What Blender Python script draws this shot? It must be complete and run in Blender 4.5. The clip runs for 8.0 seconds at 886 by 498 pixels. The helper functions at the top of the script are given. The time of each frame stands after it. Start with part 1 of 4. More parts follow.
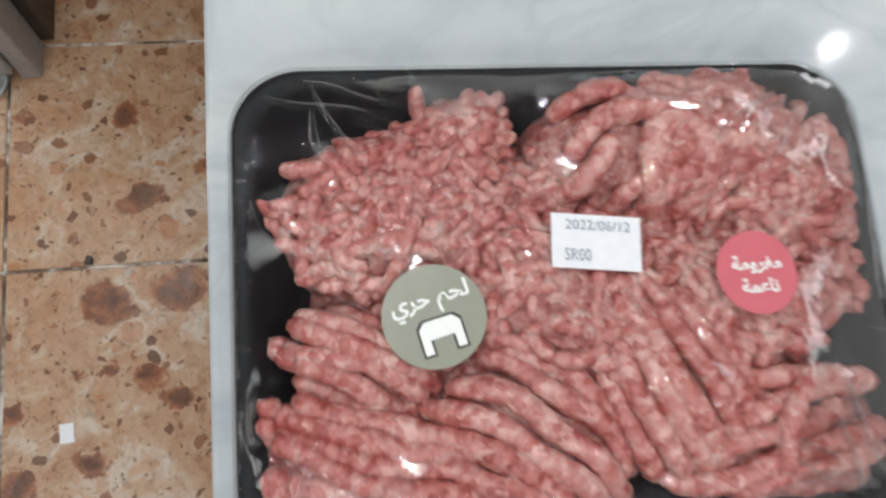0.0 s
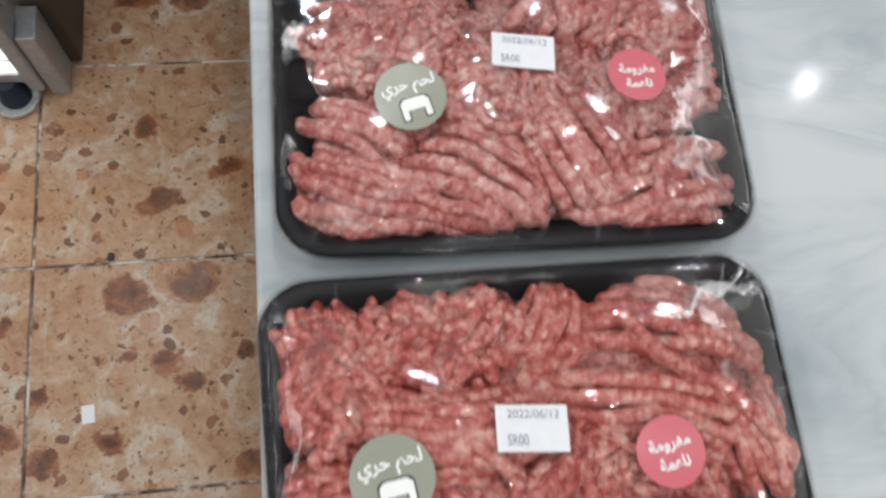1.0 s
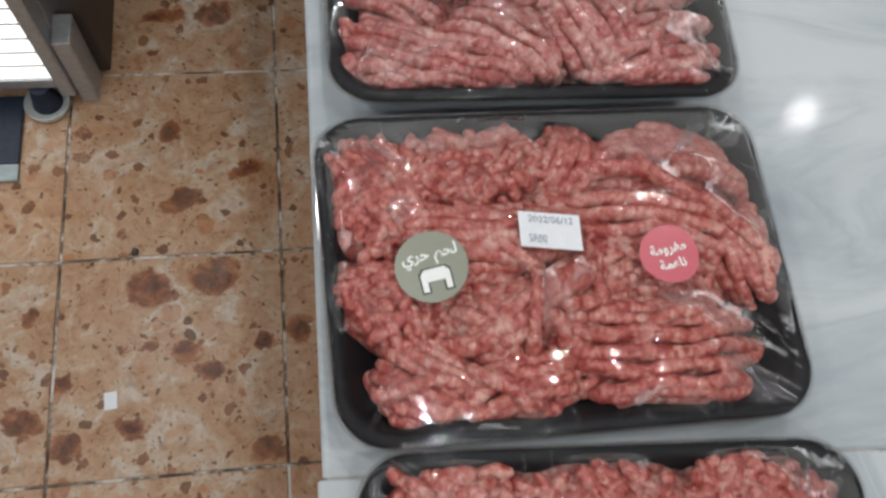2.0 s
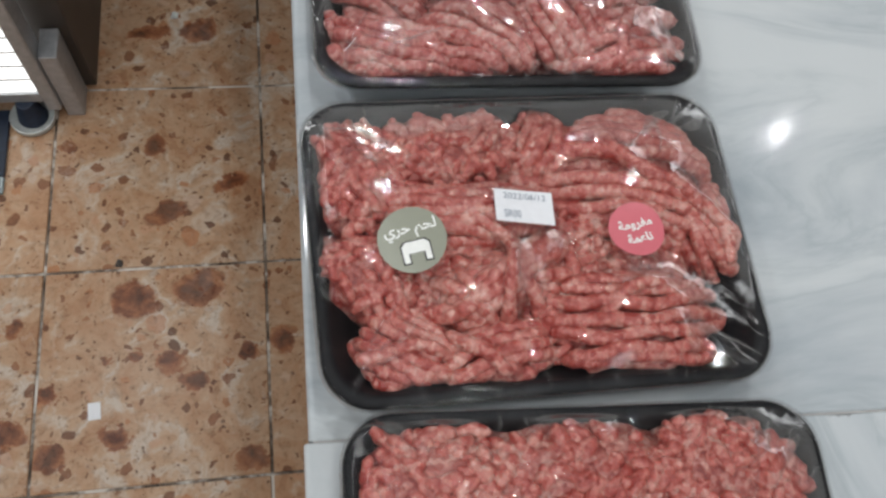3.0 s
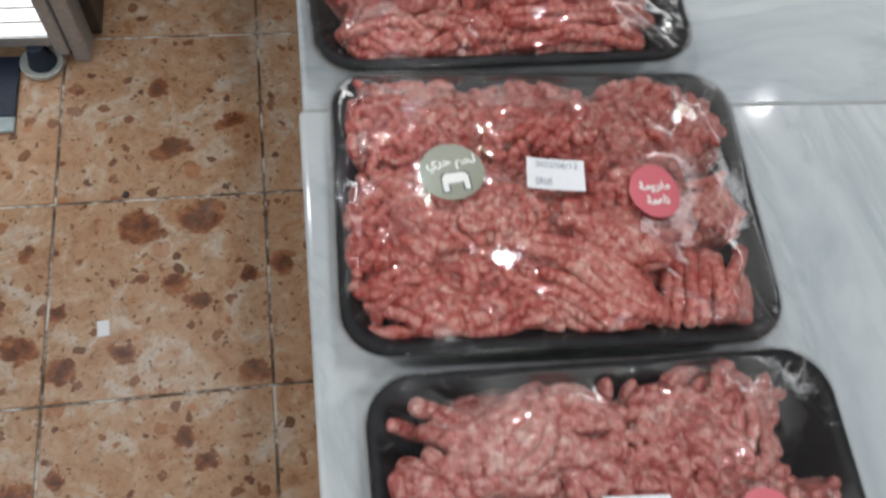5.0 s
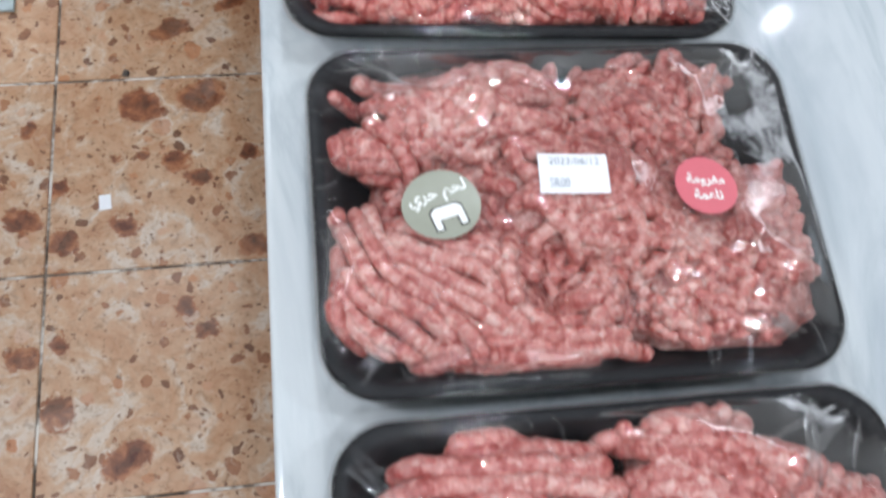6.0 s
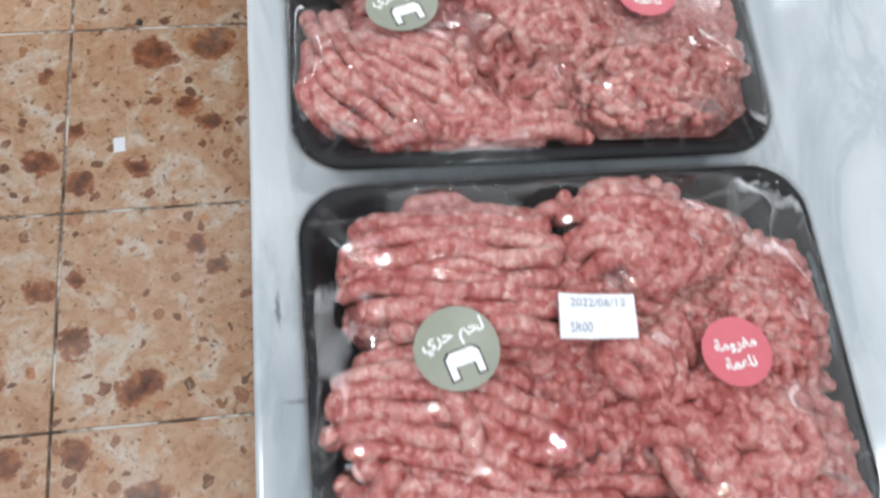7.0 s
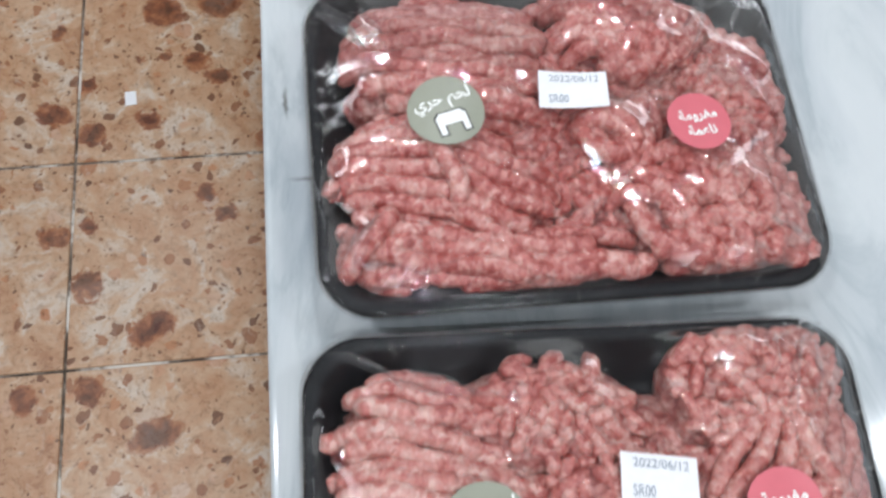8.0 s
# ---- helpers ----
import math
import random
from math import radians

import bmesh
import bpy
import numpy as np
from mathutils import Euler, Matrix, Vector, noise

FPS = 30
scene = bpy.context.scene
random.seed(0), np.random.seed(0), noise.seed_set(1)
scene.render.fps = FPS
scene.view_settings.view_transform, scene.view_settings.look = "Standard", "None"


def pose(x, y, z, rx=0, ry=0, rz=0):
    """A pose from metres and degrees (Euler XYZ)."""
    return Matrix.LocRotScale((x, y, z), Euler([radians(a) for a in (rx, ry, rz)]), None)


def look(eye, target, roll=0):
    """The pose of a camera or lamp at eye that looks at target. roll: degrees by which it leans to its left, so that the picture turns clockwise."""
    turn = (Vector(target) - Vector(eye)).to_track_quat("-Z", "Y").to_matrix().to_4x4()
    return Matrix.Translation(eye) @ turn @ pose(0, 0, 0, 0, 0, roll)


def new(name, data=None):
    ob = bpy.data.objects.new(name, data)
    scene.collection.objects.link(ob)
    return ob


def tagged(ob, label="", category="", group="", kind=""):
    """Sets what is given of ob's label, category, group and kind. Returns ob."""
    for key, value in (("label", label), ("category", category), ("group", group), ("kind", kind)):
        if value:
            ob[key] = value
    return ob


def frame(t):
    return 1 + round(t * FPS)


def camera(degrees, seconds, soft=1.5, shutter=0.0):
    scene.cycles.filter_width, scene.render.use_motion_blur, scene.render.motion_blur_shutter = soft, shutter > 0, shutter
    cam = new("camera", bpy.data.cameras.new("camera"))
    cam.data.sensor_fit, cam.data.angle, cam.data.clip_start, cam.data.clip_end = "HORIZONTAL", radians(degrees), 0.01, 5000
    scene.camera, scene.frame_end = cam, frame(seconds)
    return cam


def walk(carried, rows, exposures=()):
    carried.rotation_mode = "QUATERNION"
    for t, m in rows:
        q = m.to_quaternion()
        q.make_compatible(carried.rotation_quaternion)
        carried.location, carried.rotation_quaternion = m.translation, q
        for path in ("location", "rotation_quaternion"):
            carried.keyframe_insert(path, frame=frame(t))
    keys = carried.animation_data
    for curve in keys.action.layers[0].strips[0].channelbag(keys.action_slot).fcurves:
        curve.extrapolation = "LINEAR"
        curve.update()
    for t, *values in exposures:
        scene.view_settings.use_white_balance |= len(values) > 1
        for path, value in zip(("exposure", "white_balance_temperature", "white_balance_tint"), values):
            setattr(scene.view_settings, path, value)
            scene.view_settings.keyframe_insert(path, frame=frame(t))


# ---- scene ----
cam = camera(56.7, 8.0, soft=2.6, shutter=0.35)
EXPOSURES = ((0, 0.05, 6500, 10), (0.5, 0.05, 6500, 10), (1.0, 0.02, 6500, 10), (2.0, -0.2, 6500, 10), (3.5, -0.12, 6500, 10), (4.2, -0.07, 6480, 10),
             (5.3, -0.2, 6400, 10), (5.5, 0.12, 6250, 10), (6.0, 0.33, 6000, 10), (7.0, 0.27, 6150, 10), (8.0, 0.22, 6150, 10))
PATH = [
    (0, (0.113, 0.07, 1.135), (0.368, 0.503, -0.801), 26.0),
    (0.2, (0.116, 0.056, 1.161), (0.371, 0.495, -0.774), 25.6),
    (0.5, (0.113, 0.02, 1.186), (0.373, 0.493, -0.74), 23.7),
    (0.7, (0.107, -0.008, 1.201), (0.373, 0.509, -0.713), 22.2),
    (1, (0.104, -0.05, 1.204), (0.368, 0.53, -0.692), 19.6),
    (1.2, (0.099, -0.077, 1.212), (0.363, 0.550, -0.668), 18.2),
    (1.5, (0.092, -0.108, 1.217), (0.356, 0.57, -0.645), 16.4),
    (1.7, (0.085, -0.129, 1.221), (0.348, 0.570, -0.634), 16.1),
    (2, (0.081, -0.149, 1.22), (0.345, 0.556, -0.633), 15.8),
    (2.2, (0.082, -0.16, 1.227), (0.349, 0.557, -0.621), 15.7),
    (3.3, (0.077, -0.182, 1.23), (0.396, 0.582, -0.59), 17.5),
    (3.5, (0.076, -0.192, 1.231), (0.398, 0.578, -0.586), 17.5),
    (4, (0.073, -0.238, 1.238), (0.395, 0.548, -0.573), 16.5),
    (4.2, (0.071, -0.259, 1.237), (0.391, 0.539, -0.569), 15.7),
    (5.3, (0.072, -0.377, 1.211), (0.379, 0.43, -0.593), 14.8),
    (5.5, (0.079, -0.398, 1.199), (0.372, 0.364, -0.627), 14.9),
    (5.8, (0.084, -0.431, 1.198), (0.360, 0.283, -0.650), 15.2),
    (6, (0.093, -0.448, 1.19), (0.354, 0.243, -0.668), 15.0),
    (6.2, (0.092, -0.472, 1.202), (0.360, 0.212, -0.658), 16.1),
    (6.5, (0.099, -0.488, 1.198), (0.339, 0.186, -0.67), 13.9),
    (6.7, (0.103, -0.508, 1.194), (0.331, 0.171, -0.673), 13.4),
    (7, (0.106, -0.535, 1.194), (0.322, 0.141, -0.676), 12.3),
    (7.2, (0.108, -0.556, 1.196), (0.325, 0.123, -0.673), 12.6),
    (7.5, (0.11, -0.585, 1.191), (0.316, 0.094, -0.679), 11.4),
    (8, (0.102, -0.627, 1.194), (0.303, 0.058, -0.674), 10.9),
]
walk(cam, [(t, look(eye, target, roll)) for t, eye, target, roll in PATH], EXPOSURES)

# ---- light ----
CEILING, COUNTER = 2.75, 0.888
world = bpy.data.worlds.new("world")
scene.world = world
world.use_nodes = True
world.node_tree.nodes["Background"].inputs["Color"].default_value = (0.9, 0.95, 1.0, 1)
world.node_tree.nodes["Background"].inputs["Strength"].default_value = 0.3


def ceiling_lamp(x, y, length, width, watts, turn, colour=(0.96, 0.98, 1.0)):
    """A flat lamp, flush below the ceiling, shining down."""
    data = bpy.data.lights.new("ceiling_lamp", "AREA")
    data.shape, data.size, data.size_y, data.energy, data.color = "RECTANGLE", length, width, watts, colour
    ob = new("ceiling_lamp", data)
    ob.matrix_basis = pose(x, y, CEILING - 0.02, 0, 0, turn)


LAMPS = ((1.60, 1.07, 0.9), (0.35, 0.8, 10.2), (-0.75, 0.9, 9.0), (-0.9, -0.3, 11.3), (0.45, -0.1, 5.6), (1.5, -0.5, 12.4), (0.3, -1.3, 10.2), (-0.9, -1.6, 10.2), (1.4, -1.9, 9.0), (-0.9, 2.1, 6.8), (0.4, 2.2, 7.9), (1.6, 2.2, 6.8))
for x, y, watts in LAMPS:
    ceiling_lamp(x, y, 0.078, 0.027, watts * 0.68, 38)
# broad unseen panels assumed in the rest of the shop
# the two at x 2.35 are added for the pale haze on the film
for x, y, watts in ((-1.5, -1.7, 7.0), (-1.5, 0.2, 7.0), (-1.5, 1.9, 5.0), (0.5, -2.1, 7.0), (2.35, 0.95, 2.0), (2.35, 2.2, 4.0)):
    ceiling_lamp(x, y, 0.3, 1.2, watts, 0)


# ---- materials ----
def material(name, roughness=0.5, metallic=0.0):
    m = bpy.data.materials.new(name)
    m.use_nodes = True
    nodes, links = m.node_tree.nodes, m.node_tree.links
    shader = nodes["Principled BSDF"]
    shader.inputs["Roughness"].default_value = roughness
    shader.inputs["Metallic"].default_value = metallic
    return m, nodes, links, shader


def where(nodes):
    return nodes.new("ShaderNodeNewGeometry").outputs["Position"]


def noise_at(nodes, links, place, scale, detail=3.0, roughness=0.55, distortion=0.0):
    n = nodes.new("ShaderNodeTexNoise")
    n.inputs["Scale"].default_value, n.inputs["Detail"].default_value = scale, detail
    n.inputs["Roughness"].default_value, n.inputs["Distortion"].default_value = roughness, distortion
    links.new(place, n.inputs["Vector"])
    return n


def ramp(nodes, links, fac, *stops):
    r = nodes.new("ShaderNodeValToRGB")
    e = r.color_ramp.elements
    while len(e) < len(stops):
        e.new(0.5)
    for k, (at, colour) in enumerate(stops):
        e[k].position = at
        e[k].color = (*colour, 1) if len(colour) == 3 else colour
    links.new(fac, r.inputs["Fac"])
    return r.outputs["Color"]


def blend(nodes, links, fac, a, b, mode="MIX"):
    mix = nodes.new("ShaderNodeMix")
    mix.data_type, mix.blend_type = "RGBA", mode
    for socket, value in ((mix.inputs[0], fac), (mix.inputs[6], a), (mix.inputs[7], b)):
        if isinstance(value, bpy.types.NodeSocket):
            links.new(value, socket)
        elif isinstance(value, (int, float)):
            socket.default_value = value
        else:
            socket.default_value = (*value, 1)
    return mix.outputs[2]


def sums(nodes, links, op, a, b=0.0):
    n = nodes.new("ShaderNodeMath")
    n.operation = op
    for socket, value in ((n.inputs[0], a), (n.inputs[1], b)):
        if isinstance(value, bpy.types.NodeSocket):
            links.new(value, socket)
        else:
            socket.default_value = value
    return n.outputs[0]


def relief(nodes, links, shader, height, strength, distance):
    b = nodes.new("ShaderNodeBump")
    b.inputs["Strength"].default_value, b.inputs["Distance"].default_value = strength, distance
    links.new(height, b.inputs["Height"])
    links.new(b.outputs["Normal"], shader.inputs["Normal"])


def plain(name, colour, roughness=0.5, metallic=0.0, grain=60.0, spread=0.12, bump=0.0):
    """A plain surface with a little mottling and grain."""
    m, nodes, links, shader = material(name, roughness, metallic)
    p = where(nodes)
    n = noise_at(nodes, links, p, grain, 5)
    dark = tuple(c * (1 - spread) for c in colour)
    light = tuple(min(1, c * (1 + spread)) for c in colour)
    links.new(ramp(nodes, links, n.outputs["Fac"], (0.3, dark), (0.7, light)), shader.inputs["Base Color"])
    if bump:
        relief(nodes, links, shader, n.outputs["Fac"], 0.4, bump)
    return m


def meat_material(name, lean_dark, lean, fat, banded=True):
    """Ground meat: lean of changing redness, short pale bands of fat across the strand, fine grain, a moist surface."""
    m, nodes, links, shader = material(name, 0.40)
    p = where(nodes)
    wide = noise_at(nodes, links, p, 30, 3, 0.6, 0.6)
    mid = noise_at(nodes, links, p, 170, 3, 0.6)
    fine = noise_at(nodes, links, p, 1000, 2)
    info = nodes.new("ShaderNodeObjectInfo")
    pick = sums(nodes, links, "ADD", sums(nodes, links, "MULTIPLY", wide.outputs["Fac"], 0.95), sums(nodes, links, "MULTIPLY", mid.outputs["Fac"], 0.50))
    pick = sums(nodes, links, "ADD", pick, sums(nodes, links, "MULTIPLY", sums(nodes, links, "SUBTRACT", info.outputs["Random"], 0.5), 0.16))
    # granules a few millimetres across: lean, pink and pale fat, drawn out a little into bands across the strand
    warp = noise_at(nodes, links, p, 420, 2)
    off = nodes.new("ShaderNodeVectorMath")
    off.operation = "MULTIPLY_ADD"
    links.new(warp.outputs["Color"], off.inputs[0])
    off.inputs[1].default_value = (0.0016, 0.0016, 0.0016)
    links.new(p, off.inputs[2])
    grains = nodes.new("ShaderNodeTexVoronoi")
    grains.inputs["Scale"].default_value = 390
    links.new(off.outputs[0], grains.inputs["Vector"])
    if banded:
        along = nodes.new("ShaderNodeAttribute")
        along.attribute_name = "along"
        stretch = nodes.new("ShaderNodeMapping")
        stretch.inputs["Scale"].default_value = (330, 1.0, 1.0)
        links.new(along.outputs["Vector"], stretch.inputs["Vector"])
        bands = noise_at(nodes, links, stretch.outputs[0], 1.0, 2, 0.5, 0.3).outputs["Fac"]
    else:
        bands = noise_at(nodes, links, p, 330, 2, 0.5).outputs["Fac"]
    apart = nodes.new("ShaderNodeSeparateColor")
    links.new(grains.outputs["Color"], apart.inputs[0])
    fatty = sums(nodes, links, "ADD", sums(nodes, links, "MULTIPLY", apart.outputs[0], 0.44), sums(nodes, links, "MULTIPLY", sums(nodes, links, "SUBTRACT", bands, 0.5), 0.9))
    fatty = sums(nodes, links, "ADD", fatty, sums(nodes, links, "SUBTRACT", pick, 0.53))
    pink = tuple(0.62 * a + 0.38 * b for a, b in zip(lean, fat))
    colour = ramp(nodes, links, fatty, (0.10, lean_dark), (0.34, lean), (0.56, pink), (0.80, fat))
    links.new(blend(nodes, links, 0.2, colour, ramp(nodes, links, fine.outputs["Fac"], (0.3, (0.35, 0.3, 0.3)), (0.7, (1, 1, 1))), "MULTIPLY"), shader.inputs["Base Color"])
    shader.inputs["Subsurface Weight"].default_value = 0.35
    shader.inputs["Subsurface Radius"].default_value = (1.0, 0.36, 0.28)
    shader.inputs["Subsurface Scale"].default_value = 0.0022
    shader.inputs["Coat Weight"].default_value = 0.12
    shader.inputs["Coat Roughness"].default_value = 0.28
    knobs = sums(nodes, links, "SUBTRACT", sums(nodes, links, "ADD", bands, 1.0), sums(nodes, links, "MULTIPLY", grains.outputs["Distance"], 0.9))
    relief(nodes, links, shader, sums(nodes, links, "ADD", knobs, sums(nodes, links, "MULTIPLY", fine.outputs["Fac"], 0.2)), 0.65, 0.0012)
    return m


# the second copy, for cores, is darkened so gaps between strands look shaded
MEATS = {tone: (meat_material(tone + "_minced_meat", *colours), meat_material(tone + "_shaded_meat_core", *[tuple(c * k for c in colour) for colour, k in zip(colours, (0.70, 0.78, 0.88))], False))
         for tone, colours in {
             "rosy": ((0.35, 0.068, 0.057), (0.50, 0.160, 0.140), (0.72, 0.44, 0.39)),
             "deep_red": ((0.345, 0.050, 0.039), (0.50, 0.130, 0.104), (0.72, 0.41, 0.345)),
             "pale": ((0.36, 0.080, 0.067), (0.51, 0.180, 0.155), (0.72, 0.46, 0.405))}.items()}


def film_material(name, least, most, sheen):
    """Thin clear film: mirror gloss over it all, a soft sheen where it is finely crinkled, a trace of milkiness."""
    m = bpy.data.materials.new(name)
    m.use_nodes = True
    nodes, links = m.node_tree.nodes, m.node_tree.links
    nodes.remove(nodes["Principled BSDF"])
    clear = nodes.new("ShaderNodeBsdfTransparent")
    clear.inputs["Color"].default_value = (0.97, 0.97, 0.97, 1)
    gloss, soft = nodes.new("ShaderNodeBsdfGlossy"), nodes.new("ShaderNodeBsdfGlossy")
    gloss.distribution = "BECKMANN"
    gloss.inputs["Roughness"].default_value, soft.inputs["Roughness"].default_value = 0.03, 0.26
    haze = nodes.new("ShaderNodeBsdfDiffuse")
    haze.inputs["Color"].default_value = (0.9, 0.92, 0.95, 1)
    fresnel = nodes.new("ShaderNodeFresnel")
    fresnel.inputs["IOR"].default_value = 1.5
    p = where(nodes)
    wrinkle = noise_at(nodes, links, p, 85, 5, 0.62, 0.8)
    # tension lines in two directions
    lines = []
    for turn, wide, thin in ((0.5, 16, 210), (-0.75, 14, 170)):
        pull = nodes.new("ShaderNodeMapping")
        pull.inputs["Rotation"].default_value = (0, 0, turn)
        pull.inputs["Scale"].default_value = (wide, thin, 60)
        links.new(p, pull.inputs["Vector"])
        lines.append(noise_at(nodes, links, pull.outputs[0], 1.0, 3, 0.6, 0.4).outputs["Fac"])
    small = noise_at(nodes, links, p, 260, 2, 0.5)
    height = sums(nodes, links, "ADD", sums(nodes, links, "ADD", wrinkle.outputs["Fac"], sums(nodes, links, "MULTIPLY", small.outputs["Fac"], 0.15)), sums(nodes, links, "MULTIPLY", sums(nodes, links, "MAXIMUM", *lines), 0.45))
    bump = nodes.new("ShaderNodeBump")
    bump.inputs["Strength"].default_value, bump.inputs["Distance"].default_value = 0.16, 0.0012
    links.new(height, bump.inputs["Height"])
    for n in (gloss, soft, fresnel):
        links.new(bump.outputs["Normal"], n.inputs["Normal"])
    cloudy = noise_at(nodes, links, p, 22, 4, 0.6, 1.0)

    def span(value, low, high, least, most):
        r = nodes.new("ShaderNodeMapRange")
        for slot, x in (("From Min", low), ("From Max", high), ("To Min", least), ("To Max", most)):
            r.inputs[slot].default_value = x
        links.new(value, r.inputs["Value"])
        return r.outputs[0]

    def layer(fac, under, over):
        mix = nodes.new("ShaderNodeMixShader")
        links.new(fac, mix.inputs[0])
        links.new(under.outputs[0], mix.inputs[1])
        links.new(over.outputs[0], mix.inputs[2])
        return mix

    first = layer(span(cloudy.outputs["Fac"], 0.52, 0.8, least, most), clear, haze)
    second = layer(sums(nodes, links, "MULTIPLY", span(cloudy.outputs["Fac"], 0.36, 0.66, 0.25, 1.0), span(lines[0], 0.4, 0.66, sheen * 0.35, sheen)), first, soft)
    third = layer(sums(nodes, links, "MINIMUM", sums(nodes, links, "MULTIPLY", fresnel.outputs[0], 1.0), 0.28), second, gloss)
    links.new(third.outputs[0], nodes["Material Output"].inputs["Surface"])
    return m


FILM, FOLD = film_material("cling_film", 0.0, 0.02, 0.010), film_material("folded_film", 0.004, 0.04, 0.03)
FOAM = plain("black_foam", (0.0060, 0.0066, 0.0080), 0.45, grain=900, spread=0.3, bump=0.0002)
FOAM.node_tree.nodes["Principled BSDF"].inputs["Specular IOR Level"].default_value = 0.22
PAPER = plain("white_label_paper", (0.80, 0.81, 0.83), 0.45, grain=300, spread=0.03)
INK = plain("label_ink", (0.26, 0.30, 0.35), 0.6, grain=2500, spread=0.5)
OLIVE = plain("grey_green_sticker", (0.29, 0.30, 0.235), 0.32, grain=200, spread=0.03)
PINK = plain("pink_red_sticker", (0.62, 0.145, 0.175), 0.32, grain=200, spread=0.03)
WHITE_INK = plain("white_print", (0.85, 0.86, 0.82), 0.4, grain=500, spread=0.03)
BLACK_INK = plain("black_print", (0.02, 0.02, 0.02), 0.4, grain=500, spread=0.1)
STEEL = plain("brushed_steel", (0.40, 0.41, 0.42), 0.42, 0.5, grain=90, spread=0.15)
DARK = plain("dark_brown_shade_and_dirt", (0.045, 0.035, 0.028), 0.5, grain=20, spread=0.2)
WALL = plain("painted_wall", (0.52, 0.52, 0.51), 0.7, grain=8, spread=0.04)
CEIL = plain("white_ceiling", (0.26, 0.26, 0.27), 0.8, grain=8, spread=0.03)
NAVY = plain("navy_rubber", (0.012, 0.022, 0.045), 0.55, grain=120, spread=0.3, bump=0.001)
PALE = plain("pale_trim", (0.35, 0.42, 0.43), 0.5, grain=60, spread=0.15)
RUBBER = plain("white_rubber", (0.55, 0.58, 0.56), 0.4, grain=80, spread=0.2)


def glow_material():
    m, nodes, links, shader = material("lit_louvre", 0.4)
    shader.inputs["Base Color"].default_value = (0.85, 0.86, 0.86, 1)
    shader.inputs["Emission Color"].default_value = (1, 0.99, 0.97, 1)
    shader.inputs["Emission Strength"].default_value = 1.6
    return m


GLOW = glow_material()


def marble_material(name, turn, stretched, depth):
    """Polished white marble: soft grey clouds and veins drawn out in one direction, and a few stains."""
    m, nodes, links, shader = material(name, 0.16)
    p = where(nodes)
    stretch = nodes.new("ShaderNodeMapping")
    stretch.inputs["Rotation"].default_value = (0, 0, turn)
    stretch.inputs["Scale"].default_value = (*stretched, 1.0)
    links.new(p, stretch.inputs["Vector"])
    cloud = noise_at(nodes, links, stretch.outputs[0], 7, 6, 0.55, 0.5)
    vein = noise_at(nodes, links, stretch.outputs[0], 7, 7, 0.6, 1.0)
    sharp = sums(nodes, links, "ABSOLUTE", sums(nodes, links, "SUBTRACT", vein.outputs["Fac"], 0.5))
    base = ramp(nodes, links, cloud.outputs["Fac"], (0.34, (0.40, 0.44, 0.465)), (0.47, (0.52, 0.555, 0.57)), (0.62, (0.60, 0.63, 0.635)))
    veins = ramp(nodes, links, sharp, (0.0, (0.84, 0.86, 0.87)), (0.04, (0.95, 0.96, 0.96)), (0.09, (1, 1, 1)))
    colour = blend(nodes, links, depth, base, veins, "MULTIPLY")
    smear = noise_at(nodes, links, p, 260, 3)
    bent = nodes.new("ShaderNodeVectorMath")
    bent.operation = "MULTIPLY_ADD"
    links.new(smear.outputs["Color"], bent.inputs[0])
    bent.inputs[1].default_value = (0.003, 0.003, 0)
    links.new(p, bent.inputs[2])
    for x, y, a, b, amount in ((0.0770, -0.4420, 0.0011, 0.0065, 0.75), (0.0865, -0.4780, 0.0085, 0.0012, 0.6), (0.3095, -0.1230, 0.0075, 0.0009, 0.6)):
        spot = nodes.new("ShaderNodeMapping")
        spot.vector_type = "TEXTURE"
        spot.inputs["Location"].default_value, spot.inputs["Scale"].default_value = (x, y, COUNTER), (a, b, 1.0)
        links.new(bent.outputs[0], spot.inputs["Vector"])
        size = nodes.new("ShaderNodeVectorMath")
        size.operation = "LENGTH"
        links.new(spot.outputs[0], size.inputs[0])
        inside = nodes.new("ShaderNodeMapRange")
        inside.inputs["From Min"].default_value, inside.inputs["From Max"].default_value = 1.3, 0.4
        inside.inputs["To Max"].default_value = amount
        links.new(size.outputs["Value"], inside.inputs["Value"])
        colour = blend(nodes, links, inside.outputs[0], colour, (0.12, 0.115, 0.10))
    links.new(colour, shader.inputs["Base Color"])
    rough = nodes.new("ShaderNodeMapRange")
    rough.inputs["To Min"].default_value, rough.inputs["To Max"].default_value = 0.075, 0.10
    links.new(cloud.outputs["Fac"], rough.inputs["Value"])
    links.new(rough.outputs[0], shader.inputs["Roughness"])
    return m


MARBLES = (marble_material("white_marble", 0.35, (1.0, 2.6), 0.8), marble_material("veined_marble", -0.22, (3.0, 0.9), 1.0))

# brown inclusions in the floor: x, y, half length, half width
STONES_A = ((-0.198, 0.279, 0.040, 0.036), (-0.102, 0.292, 0.048, 0.036), (-0.368, 0.245, 0.016, 0.016), (-0.316, 0.14, 0.020, 0.019),
            (-0.107, 0.147, 0.026, 0.018), (-0.143, 0.175, 0.024, 0.024), (-0.028, 0.025, 0.030, 0.021), (-0.307, 0.05, 0.030, 0.026),
            (-0.367, 0.09, 0.040, 0.023), (-0.173, 0.547, 0.020, 0.026), (-0.052, 0.474, 0.037, 0.015), (-0.154, 0.424, 0.039, 0.024),
            (-0.10, 0.779, 0.040, 0.030), (-0.186, 0.775, 0.045, 0.017), (-0.196, 0.19, 0.013, 0.013), (-0.028, 0.184, 0.017, 0.017))
